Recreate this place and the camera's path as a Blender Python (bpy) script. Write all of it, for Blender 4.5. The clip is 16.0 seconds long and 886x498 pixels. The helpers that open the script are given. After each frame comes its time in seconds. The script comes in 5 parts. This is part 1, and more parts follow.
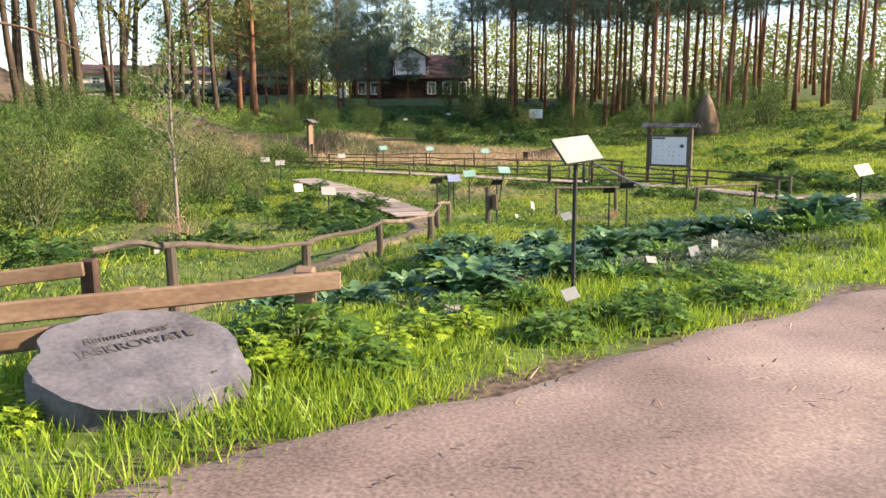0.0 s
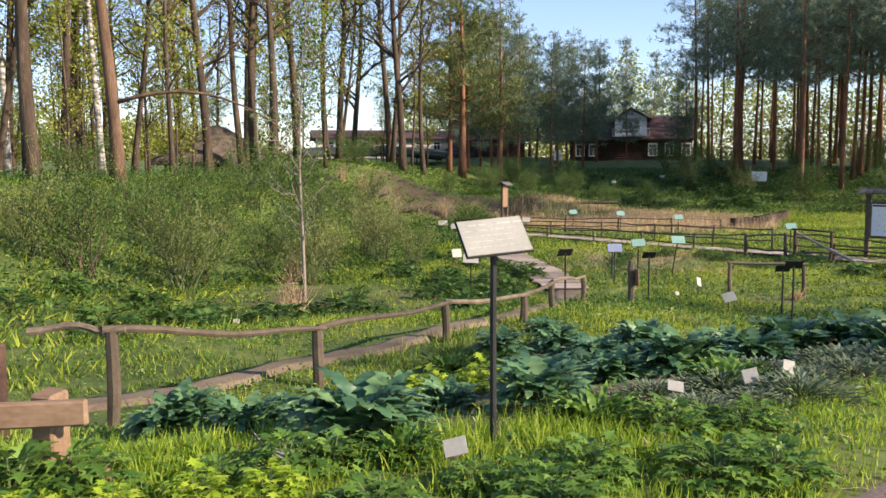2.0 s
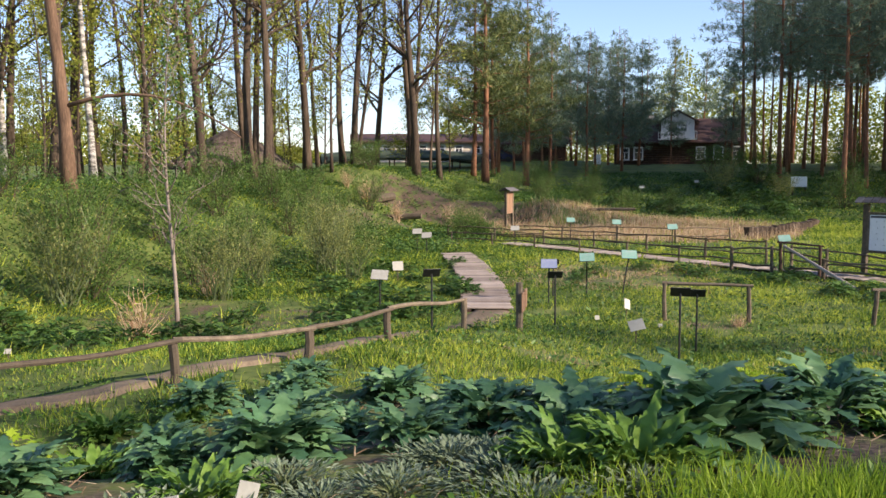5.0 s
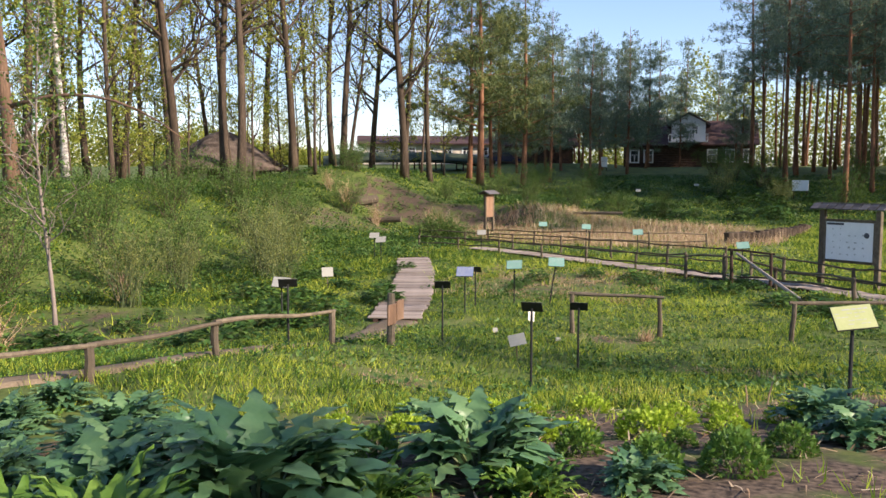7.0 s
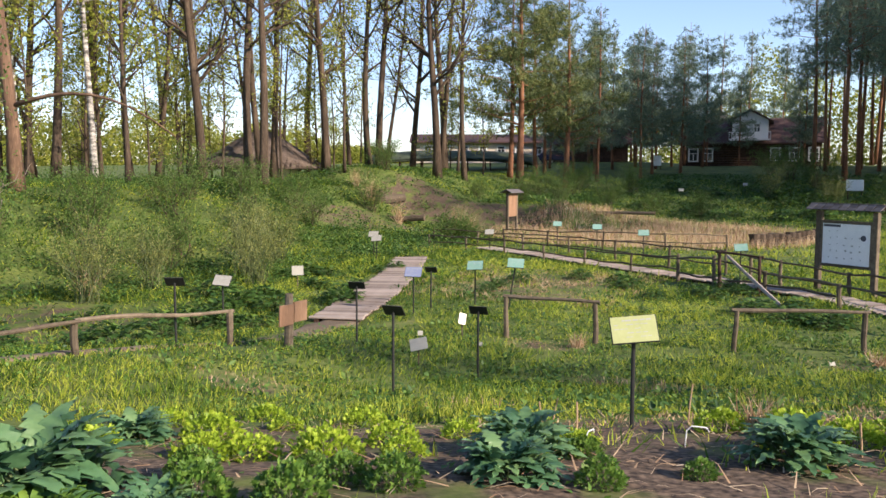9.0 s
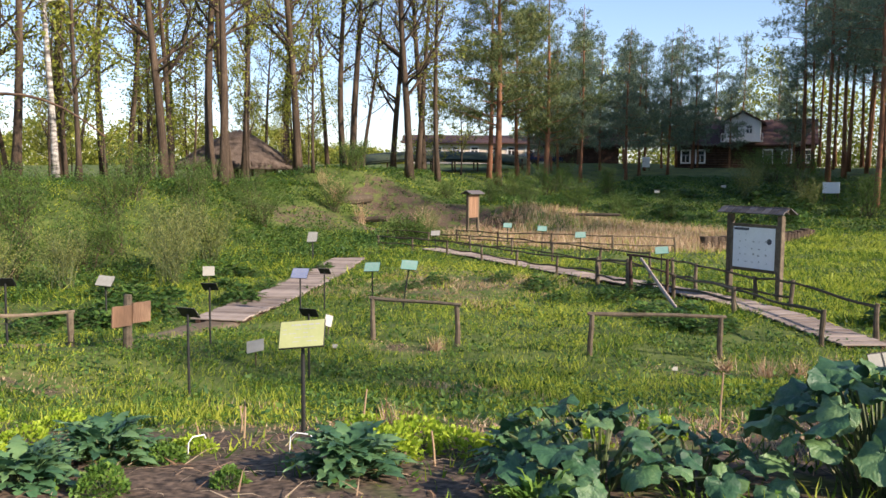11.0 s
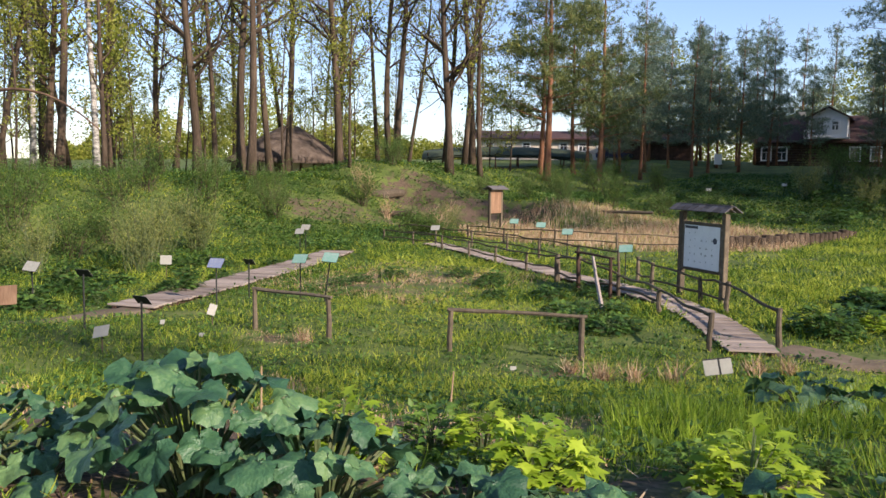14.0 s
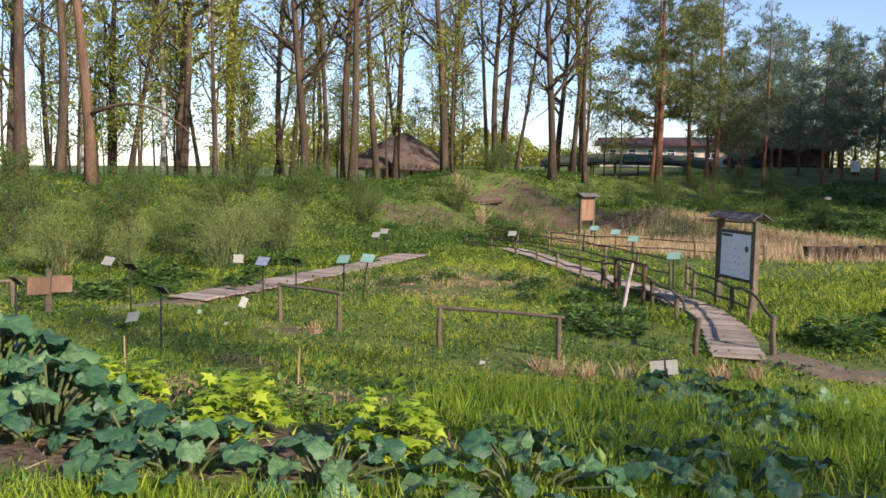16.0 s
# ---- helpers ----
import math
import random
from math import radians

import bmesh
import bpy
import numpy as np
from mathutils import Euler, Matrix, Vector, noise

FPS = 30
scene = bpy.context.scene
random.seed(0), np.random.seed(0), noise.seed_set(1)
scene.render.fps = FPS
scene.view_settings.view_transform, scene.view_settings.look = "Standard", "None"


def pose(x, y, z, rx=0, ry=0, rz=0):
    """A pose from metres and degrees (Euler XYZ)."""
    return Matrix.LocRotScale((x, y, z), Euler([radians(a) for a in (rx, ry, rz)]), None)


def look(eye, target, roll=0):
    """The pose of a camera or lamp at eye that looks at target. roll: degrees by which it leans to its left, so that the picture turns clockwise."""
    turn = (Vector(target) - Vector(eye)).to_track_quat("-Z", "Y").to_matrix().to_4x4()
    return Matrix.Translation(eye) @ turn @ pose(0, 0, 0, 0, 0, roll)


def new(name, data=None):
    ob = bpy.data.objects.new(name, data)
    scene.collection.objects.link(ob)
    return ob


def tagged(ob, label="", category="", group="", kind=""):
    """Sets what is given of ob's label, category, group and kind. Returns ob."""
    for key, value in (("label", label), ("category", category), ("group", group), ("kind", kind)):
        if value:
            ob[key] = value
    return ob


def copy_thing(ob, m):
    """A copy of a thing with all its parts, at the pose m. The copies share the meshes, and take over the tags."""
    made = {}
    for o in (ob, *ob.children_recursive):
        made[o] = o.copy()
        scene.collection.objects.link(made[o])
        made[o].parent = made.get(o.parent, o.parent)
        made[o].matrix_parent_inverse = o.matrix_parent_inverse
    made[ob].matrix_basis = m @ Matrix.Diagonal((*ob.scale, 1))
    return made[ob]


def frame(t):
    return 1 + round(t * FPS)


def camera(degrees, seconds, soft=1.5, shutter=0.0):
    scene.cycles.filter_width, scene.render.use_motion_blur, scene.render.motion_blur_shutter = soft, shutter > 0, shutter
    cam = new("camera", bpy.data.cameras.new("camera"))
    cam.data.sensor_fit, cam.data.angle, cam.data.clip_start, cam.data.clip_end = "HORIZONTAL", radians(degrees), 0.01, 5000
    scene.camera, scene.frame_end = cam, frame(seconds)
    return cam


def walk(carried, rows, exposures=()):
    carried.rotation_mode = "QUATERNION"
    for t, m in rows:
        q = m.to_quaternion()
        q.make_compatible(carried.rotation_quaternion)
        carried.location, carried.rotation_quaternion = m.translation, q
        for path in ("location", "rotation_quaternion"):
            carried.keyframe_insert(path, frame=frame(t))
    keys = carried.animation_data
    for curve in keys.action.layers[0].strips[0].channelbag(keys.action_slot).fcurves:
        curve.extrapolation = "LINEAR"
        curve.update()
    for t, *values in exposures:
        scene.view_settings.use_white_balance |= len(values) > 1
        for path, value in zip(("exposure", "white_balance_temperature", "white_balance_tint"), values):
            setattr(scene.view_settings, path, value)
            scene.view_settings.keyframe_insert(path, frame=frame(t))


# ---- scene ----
cam = camera(56.9, 16.0, soft=1.55)
METRES, EYE, TILT, LEAN, TURN = 20.0, 1.28, -9.6, 0.3, 0.0
ROWS = [
    (0.0, 0.0, 0.0, 0.0, -0.0, 0.0, -0.0),
    (0.5, 0.0209, 0.0205, 0.0035, 2.3, 3.81, -0.26),
    (1.0, 0.0404, 0.0429, 0.0075, 9.99, 3.88, -2.11),
    (1.5, 0.0635, 0.0638, 0.0121, 15.36, 3.74, -2.71),
    (2.0, 0.0852, 0.0838, 0.0165, 15.72, 3.88, -2.66),
    (2.5, 0.1053, 0.1067, 0.0217, 15.78, 3.95, -2.73),
    (3.0, 0.1265, 0.1281, 0.0263, 15.86, 3.99, -2.75),
    (5.5, 0.2388, 0.2342, 0.0472, 20.87, 3.88, -3.6),
    (6.0, 0.264, 0.253, 0.0515, 21.12, 3.9, -3.69),
    (6.5, 0.2891, 0.2719, 0.0553, 21.38, 3.93, -3.73),
    (7.0, 0.3112, 0.2926, 0.0581, 21.8, 3.92, -3.89),
    (7.5, 0.3362, 0.3105, 0.0616, 24.98, 3.66, -4.56),
    (8.0, 0.361, 0.3293, 0.0644, 26.2, 3.53, -4.75),
    (8.5, 0.3887, 0.3477, 0.0674, 26.69, 3.49, -4.79),
    (9.0, 0.4144, 0.3664, 0.0698, 26.73, 3.48, -4.76),
    (11.5, 0.5536, 0.4387, 0.0852, 27.78, 3.43, -5.12),
    (12.0, 0.5828, 0.454, 0.0886, 28.06, 3.38, -5.11),
    (12.5, 0.6077, 0.4703, 0.0906, 28.04, 3.35, -5.14),
    (13.0, 0.6351, 0.4872, 0.0929, 27.96, 3.33, -5.08),
    (13.5, 0.6566, 0.5074, 0.0952, 29.01, 3.19, -5.48),
    (14.0, 0.6798, 0.5256, 0.0987, 34.14, 2.51, -6.54),
    (14.5, 0.7084, 0.5373, 0.1008, 38.39, 1.97, -7.27),
    (15.0, 0.739, 0.5465, 0.1039, 40.65, 1.72, -7.43),
    (15.5, 0.7701, 0.5545, 0.1069, 42.11, 1.6, -7.72),
    (16.0, 0.8011, 0.5652, 0.1076, 43.89, 1.78, -7.9),
]
walk(cam, [(t, pose(0, 0, EYE, TILT, LEAN, TURN) @ pose(METRES * x, METRES * y, METRES * z, 90 + pitch, roll, yaw)) for t, x, y, z, yaw, pitch, roll in ROWS],
     [(0.0, 1.57, 6350, 20), (0.5, 1.46, 6300, 20), (1.2, 1.16, 6150, 21), (12.0, 0.96, 5980, 21), (16.0, 0.8, 5900, 21)])

# ---- light ----
SUN_AZ, SUN_EL = -5.0, 27.0            # degrees from +x towards +y, degrees above the horizon
world = bpy.data.worlds.new("sky")
scene.world = world
world.use_nodes = True
wn = world.node_tree
sky = wn.nodes.new("ShaderNodeTexSky")
sky.sky_type = "NISHITA"
sky.sun_disc = False
sky.sun_elevation = radians(SUN_EL)
sky.sun_rotation = radians(90 - SUN_AZ)
sky.air_density, sky.dust_density, sky.ozone_density = 1.0, 0.3, 1.5
wn.links.new(sky.outputs["Color"], wn.nodes["Background"].inputs["Color"])
wn.nodes["Background"].inputs["Strength"].default_value = 0.105
sun = new("sun", bpy.data.lights.new("sun", "SUN"))
sun.data.energy, sun.data.angle, sun.data.color = 5.0, radians(0.6), (1.0, 0.84, 0.6)
sun_from = Vector((math.cos(radians(SUN_AZ)) * math.cos(radians(SUN_EL)), math.sin(radians(SUN_AZ)) * math.cos(radians(SUN_EL)), math.sin(radians(SUN_EL))))
sun.matrix_world = look(sun_from * 200, (0, 0, 0))


# ---- materials ----
def material(name, colours, rough=0.85, scale=6.0, fine=60.0, bump=0.3, island=0.0, obj_random=0.0, translucent=0.0, metal=0.0, stretch=(1, 1, 1), spec=0.3, distance=0.01, span=None):
    """Colours blended by noise at two sizes, with relief, and per-island or per-object variation."""
    m = bpy.data.materials.new(name)
    m.use_nodes = True
    n, l = m.node_tree.nodes, m.node_tree.links
    b = n["Principled BSDF"]
    b.inputs["Roughness"].default_value, b.inputs["Metallic"].default_value = rough, metal
    b.inputs["Specular IOR Level"].default_value = spec
    tc = n.new("ShaderNodeTexCoord")
    mp = n.new("ShaderNodeMapping")
    mp.inputs["Scale"].default_value = stretch
    l.new(tc.outputs["Object"], mp.inputs["Vector"])
    big, small = n.new("ShaderNodeTexNoise"), n.new("ShaderNodeTexNoise")
    big.inputs["Scale"].default_value, big.inputs["Detail"].default_value = scale, 5
    small.inputs["Scale"].default_value, small.inputs["Detail"].default_value = fine, 4
    l.new(mp.outputs["Vector"], big.inputs["Vector"])
    l.new(mp.outputs["Vector"], small.inputs["Vector"])
    mix = n.new("ShaderNodeMix")
    mix.inputs["Factor"].default_value = 0.4
    l.new(big.outputs["Fac"], mix.inputs["A"])
    l.new(small.outputs["Fac"], mix.inputs["B"])
    value = mix.outputs["Result"]
    if island or obj_random:
        src = n.new("ShaderNodeNewGeometry").outputs["Random Per Island"] if island else n.new("ShaderNodeObjectInfo").outputs["Random"]
        mm = n.new("ShaderNodeMix")
        mm.inputs["Factor"].default_value = island or obj_random
        l.new(value, mm.inputs["A"])
        l.new(src, mm.inputs["B"])
        value = mm.outputs["Result"]
    ramp = n.new("ShaderNodeValToRGB")
    lo, hi = span or ((0.3, 0.7) if not (island or obj_random) else (0.2, 0.8))
    els = ramp.color_ramp.elements
    while len(els) < len(colours):
        els.new(0.5)
    for i, c in enumerate(colours):
        els[i].position = lo + (hi - lo) * i / max(1, len(colours) - 1)
        els[i].color = (*c, 1)
    l.new(value, ramp.inputs["Fac"])
    l.new(ramp.outputs["Color"], b.inputs["Base Color"])
    if bump:
        bp = n.new("ShaderNodeBump")
        bp.inputs["Strength"].default_value, bp.inputs["Distance"].default_value = bump, distance
        l.new(mix.outputs["Result"], bp.inputs["Height"])
        l.new(bp.outputs["Normal"], b.inputs["Normal"])
    if translucent:
        tr = n.new("ShaderNodeBsdfTranslucent")
        l.new(ramp.outputs["Color"], tr.inputs["Color"])
        ms = n.new("ShaderNodeMixShader")
        ms.inputs["Fac"].default_value = translucent
        l.new(b.outputs["BSDF"], ms.inputs[1])
        l.new(tr.outputs["BSDF"], ms.inputs[2])
        l.new(ms.outputs["Shader"], n["Material Output"].inputs["Surface"])
    return m


def ground_material():
    """Turf, litter and bare soil; the attribute 'soil' says where the beds lie open."""
    m = material("turf", [(0.03, 0.04, 0.012), (0.06, 0.09, 0.018), (0.11, 0.145, 0.028), (0.16, 0.16, 0.055)], 0.95, 0.7, 9.0, 0.6, distance=0.05)
    n, l = m.node_tree.nodes, m.node_tree.links
    b = n["Principled BSDF"]
    turf = b.inputs["Base Color"].links[0].from_socket
    tc = n["Texture Coordinate"]
    no = n.new("ShaderNodeTexNoise")
    no.inputs["Scale"].default_value, no.inputs["Detail"].default_value = 22, 8
    l.new(tc.outputs["Object"], no.inputs["Vector"])
    r = n.new("ShaderNodeValToRGB")
    r.color_ramp.elements[0].position, r.color_ramp.elements[1].position = 0.35, 0.7
    r.color_ramp.elements[0].color, r.color_ramp.elements[1].color = (0.03, 0.021, 0.015, 1), (0.19, 0.135, 0.09, 1)
    l.new(no.outputs["Fac"], r.inputs["Fac"])
    at = n.new("ShaderNodeAttribute")
    at.attribute_name = "soil"
    n2 = n.new("ShaderNodeTexNoise")
    n2.inputs["Scale"].default_value, n2.inputs["Detail"].default_value = 2.2, 6
    l.new(tc.outputs["Object"], n2.inputs["Vector"])
    ad = n.new("ShaderNodeMath")
    ad.operation = "ADD"
    l.new(at.outputs["Fac"], ad.inputs[0])
    l.new(n2.outputs["Fac"], ad.inputs[1])
    th = n.new("ShaderNodeMapRange")
    th.inputs["From Min"].default_value, th.inputs["From Max"].default_value = 0.8, 1.0
    l.new(ad.outputs["Value"], th.inputs["Value"])
    mx = n.new("ShaderNodeMix")
    mx.data_type = "RGBA"
    l.new(th.outputs["Result"], mx.inputs["Factor"])
    l.new(turf, mx.inputs["A"])
    l.new(r.outputs["Color"], mx.inputs["B"])
    l.new([o for o in mx.outputs if o.type == "RGBA"][0], b.inputs["Base Color"])
    return m


def rgba_fix(m):
    """Joins the colour sockets of the soil blend by type."""
    n, l = m.node_tree.nodes, m.node_tree.links
    mx = [k for k in n if k.bl_idname == "ShaderNodeMix" and k.data_type == "RGBA"][0]
    ramps = [k for k in n if k.bl_idname == "ShaderNodeValToRGB"]
    a, b = [i for i in mx.inputs if i.type == "RGBA"]
    for link in list(l):
        if link.to_node == mx and link.from_node in ramps:
            l.remove(link)
    l.new(ramps[0].outputs["Color"], a)
    l.new(ramps[1].outputs["Color"], b)


M_TURF = ground_material()
rgba_fix(M_TURF)
M_ROAD = material("sandy_dirt", [(0.11, 0.08, 0.066), (0.22, 0.163, 0.132), (0.35, 0.27, 0.215)], 0.95, 0.8, 55, 0.45, distance=0.015, span=(0.38, 0.66))
M_PATH = material("trodden_dirt", [(0.075, 0.056, 0.038), (0.15, 0.115, 0.076), (0.23, 0.18, 0.12)], 0.95, 2, 40, 0.5, distance=0.02)
# Broad noise patches in the blade colour stand in for sun and shade.
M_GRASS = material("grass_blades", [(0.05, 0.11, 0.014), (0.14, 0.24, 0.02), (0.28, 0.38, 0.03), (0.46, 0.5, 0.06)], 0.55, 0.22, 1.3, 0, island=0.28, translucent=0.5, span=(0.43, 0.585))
# Fresh verge grass, its colour also brightened to stand for direct sun.
M_VERGE = material("young_sunlit_verge_grass", [(0.12, 0.21, 0.015), (0.24, 0.36, 0.025), (0.4, 0.5, 0.05)], 0.5, 0.5, 3, 0, island=0.4, translucent=0.5, span=(0.3, 0.68))
M_STRAW = material("dry_stalks", [(0.24, 0.13, 0.07), (0.45, 0.31, 0.18), (0.62, 0.5, 0.33)], 0.8, 0.5, 4, 0, island=0.6, translucent=0.25)
M_WEED = material("low_herb_leaves", [(0.022, 0.065, 0.014), (0.06, 0.13, 0.025), (0.14, 0.23, 0.04)], 0.5, 0.4, 4, 0, island=0.55, translucent=0.3)
M_FRESH = material("fresh_green_leaves", [(0.05, 0.12, 0.02), (0.11, 0.21, 0.03), (0.19, 0.3, 0.05)], 0.5, 4, 40, 0.1, island=0.5, translucent=0.3)
M_DARKLEAF = material("dark_herb_leaves", [(0.045, 0.115, 0.055), (0.09, 0.195, 0.08), (0.18, 0.3, 0.115)], 0.45, 9, 60, 0.3, island=0.55, translucent=0.28, spec=0.5)
M_LIME = material("lime_herb_leaves", [(0.14, 0.24, 0.015), (0.3, 0.43, 0.025), (0.5, 0.6, 0.06)], 0.5, 4, 40, 0.1, island=0.5, translucent=0.4)
M_GREYLEAF = material("grey_green_leaves", [(0.09, 0.13, 0.07), (0.16, 0.21, 0.12), (0.25, 0.3, 0.2)], 0.7, 4, 40, 0.1, island=0.5, translucent=0.25)
M_BIGLEAF = material("butterbur_leaves", [(0.024, 0.075, 0.036), (0.052, 0.13, 0.052), (0.13, 0.225, 0.08)], 0.45, 26, 110, 1.0, obj_random=0.35, translucent=0.16, spec=0.5, span=(0.3, 0.7))
M_STEM = material("green_stems", [(0.04, 0.07, 0.022), (0.09, 0.12, 0.045), (0.13, 0.1, 0.06)], 0.6, 8, 50, 0.1)
M_SHRUB = material("shrub_leaves", [(0.035, 0.08, 0.016), (0.08, 0.15, 0.028), (0.17, 0.24, 0.045)], 0.55, 0.8, 5, 0, island=0.5, translucent=0.4)
M_OLIVE = material("willow_leaves", [(0.1, 0.13, 0.03), (0.2, 0.23, 0.06), (0.3, 0.3, 0.1)], 0.55, 0.8, 5, 0, island=0.5, translucent=0.4)
M_SPRING = material("spring_leaves", [(0.11, 0.15, 0.02), (0.24, 0.27, 0.035), (0.38, 0.37, 0.06)], 0.55, 0.3, 2, 0, island=0.5, translucent=0.45)
M_NEEDLE = material("pine_needles", [(0.07, 0.12, 0.085), (0.15, 0.21, 0.14), (0.26, 0.31, 0.17)], 0.6, 0.3, 2, 0, island=0.5, translucent=0.35)
M_NEEDLE_Y = material("young_pine_needles", [(0.045, 0.08, 0.035), (0.12, 0.16, 0.055), (0.27, 0.28, 0.08)], 0.6, 0.3, 2, 0, island=0.5, translucent=0.35)
M_BARK = material("grey_brown_bark", [(0.022, 0.016, 0.011), (0.065, 0.046, 0.031), (0.15, 0.11, 0.075)], 0.95, 3, 25, 0.9, stretch=(1, 1, 0.18), distance=0.03)
M_BARKRED = material("red_pine_bark", [(0.07, 0.035, 0.02), (0.19, 0.09, 0.05), (0.34, 0.17, 0.09)], 0.95, 3, 22, 0.8, stretch=(1, 1, 0.25), distance=0.03)
# Brown bark with the low sun's orange mixed into its colour.
M_BARKLIT = material("sunlit_brown_bark", [(0.045, 0.028, 0.018), (0.13, 0.08, 0.05), (0.25, 0.16, 0.1)], 0.95, 3, 25, 0.9, stretch=(1, 1, 0.18), distance=0.03)
M_BIRCH = material("birch_bark", [(0.02, 0.018, 0.016), (0.1, 0.09, 0.08), (0.45, 0.43, 0.39), (0.6, 0.58, 0.53)], 0.7, 3.5, 30, 0.3, stretch=(0.5, 0.5, 1.6))
M_WOOD = material("weathered_timber", [(0.035, 0.027, 0.019), (0.1, 0.078, 0.052), (0.25, 0.2, 0.135)], 0.85, 9, 70, 0.8, stretch=(1, 1, 1), obj_random=0.2)
M_BEAM = material("brown_sawn_timber", [(0.1, 0.06, 0.035), (0.19, 0.12, 0.07), (0.28, 0.19, 0.12)], 0.75, 4, 50, 0.4, stretch=(0.15, 1, 1))
M_PLANK = material("greyed_deck_planks", [(0.14, 0.11, 0.09), (0.26, 0.215, 0.18), (0.38, 0.32, 0.27)], 0.9, 4, 50, 0.5, obj_random=0.45)
M_DARKWOOD = material("dark_stained_timber", [(0.02, 0.012, 0.009), (0.055, 0.03, 0.02), (0.1, 0.06, 0.04)], 0.8, 3, 40, 0.4)
M_ORANGE = material("orange_stained_board", [(0.14, 0.08, 0.05), (0.23, 0.135, 0.08), (0.33, 0.21, 0.13)], 0.7, 4, 40, 0.3, stretch=(1, 1, 0.2))
M_ROOFSH = material("dark_shingles", [(0.035, 0.032, 0.034), (0.08, 0.074, 0.076), (0.15, 0.14, 0.14)], 0.9, 6, 40, 0.5, obj_random=0.4)
M_THATCH = material("old_thatch", [(0.05, 0.037, 0.029), (0.105, 0.08, 0.064), (0.17, 0.135, 0.108)], 1.0, 2.5, 30, 1.0, stretch=(1, 1, 0.3), distance=0.08)
M_WHITE = material("white_paint", [(0.7, 0.7, 0.68), (0.8, 0.8, 0.78)], 0.5, 5, 40, 0.05)
M_PAPER = material("laminated_paper", [(0.27, 0.265, 0.22), (0.36, 0.35, 0.3)], 0.35, 8, 60, 0.05)
M_PAPERY = material("yellowed_paper", [(0.34, 0.37, 0.15), (0.43, 0.45, 0.21)], 0.35, 8, 60, 0.05)
M_PAPERG = material("pale_green_paper", [(0.16, 0.31, 0.25), (0.23, 0.38, 0.31)], 0.35, 8, 60, 0.05)
M_PAPERB = material("pale_blue_paper", [(0.17, 0.2, 0.31), (0.24, 0.27, 0.38)], 0.35, 8, 60, 0.05)
M_INK = material("grey_print", [(0.32, 0.33, 0.3), (0.42, 0.42, 0.38)], 0.6, 8, 60, 0)
M_INKD = material("dark_print", [(0.05, 0.055, 0.07), (0.09, 0.09, 0.1)], 0.6, 8, 60, 0)
M_IRON = material("black_iron", [(0.012, 0.013, 0.012), (0.03, 0.03, 0.028)], 0.6, 10, 80, 0.2)
M_STONE = material("grey_granite", [(0.05, 0.048, 0.052), (0.11, 0.104, 0.108), (0.17, 0.16, 0.162)], 0.85, 4, 40, 0.3, distance=0.01)
M_LETTER = material("carved_dark_letters", [(0.05, 0.045, 0.04), (0.09, 0.08, 0.07)], 0.9, 10, 60, 0)
M_GLASS = material("dark_window_glass", [(0.02, 0.025, 0.03), (0.05, 0.06, 0.07)], 0.08, 2, 10, 0, spec=0.6)
M_PLASTER = material("cream_plaster", [(0.6, 0.52, 0.42), (0.72, 0.64, 0.52)], 0.9, 2, 20, 0.1)
M_REDROOF = material("brown_red_roof", [(0.05, 0.03, 0.028), (0.1, 0.058, 0.052)], 0.85, 4, 30, 0.4)
M_GREENROOF = material("mossy_green_roof", [(0.03, 0.045, 0.03), (0.07, 0.09, 0.055)], 0.9, 2, 20, 0.4)
M_HAY = material("grey_brown_hay", [(0.1, 0.065, 0.042), (0.19, 0.13, 0.085), (0.28, 0.2, 0.14)], 1.0, 4, 40, 1.0, stretch=(1, 1, 0.2), distance=0.06)
M_BLUE = material("dark_blue_car_paint", [(0.01, 0.015, 0.05), (0.015, 0.02, 0.07)], 0.25, 3, 10, 0, spec=0.6)


# ---- mesh tools ----
class Geo:
    """Collects faces and makes one mesh of them."""

    def __init__(self):
        self.v, self.f, self.n = [], [], 0

    def add(self, verts, faces):
        self.v.append(np.asarray(verts, float))
        self.f += [tuple(i + self.n for i in f) for f in faces]
        self.n += len(verts)

    def tube(self, pts, radii, sides=6, cap=True):
        pts = np.asarray(pts, float)
        rings = []
        for i, p in enumerate(pts):
            d = pts[min(i + 1, len(pts) - 1)] - pts[max(i - 1, 0)]
            d = d / (np.linalg.norm(d) + 1e-9)
            a = np.cross(d, (0.3, 1, 0.2) if abs(d[2]) > 0.8 else (0, 0, 1))
            a /= np.linalg.norm(a) + 1e-9
            b = np.cross(d, a)
            t = np.arange(sides) * 2 * math.pi / sides
            rings.append(p + radii[i] * (np.cos(t)[:, None] * a + np.sin(t)[:, None] * b))
        faces = [(k * sides + j, k * sides + (j + 1) % sides, (k + 1) * sides + (j + 1) % sides, (k + 1) * sides + j) for k in range(len(pts) - 1) for j in range(sides)]
        if cap:
            faces += [tuple(range(sides))[::-1], tuple((len(pts) - 1) * sides + j for j in range(sides))]
        self.add(np.concatenate(rings), faces)

    def box(self, m, sx, sy, sz):
        v = [m @ Vector((x * sx / 2, y * sy / 2, z * sz / 2)) for x in (-1, 1) for y in (-1, 1) for z in (-1, 1)]
        self.add([tuple(p) for p in v], [(0, 1, 3, 2), (4, 6, 7, 5), (0, 4, 5, 1), (2, 3, 7, 6), (0, 2, 6, 4), (1, 5, 7, 3)])

    def mesh(self, name, mat, smooth_faces=False):
        me = bpy.data.meshes.new(name)
        me.from_pydata(np.concatenate(self.v).tolist() if self.v else [], [], self.f)
        me.materials.append(mat)
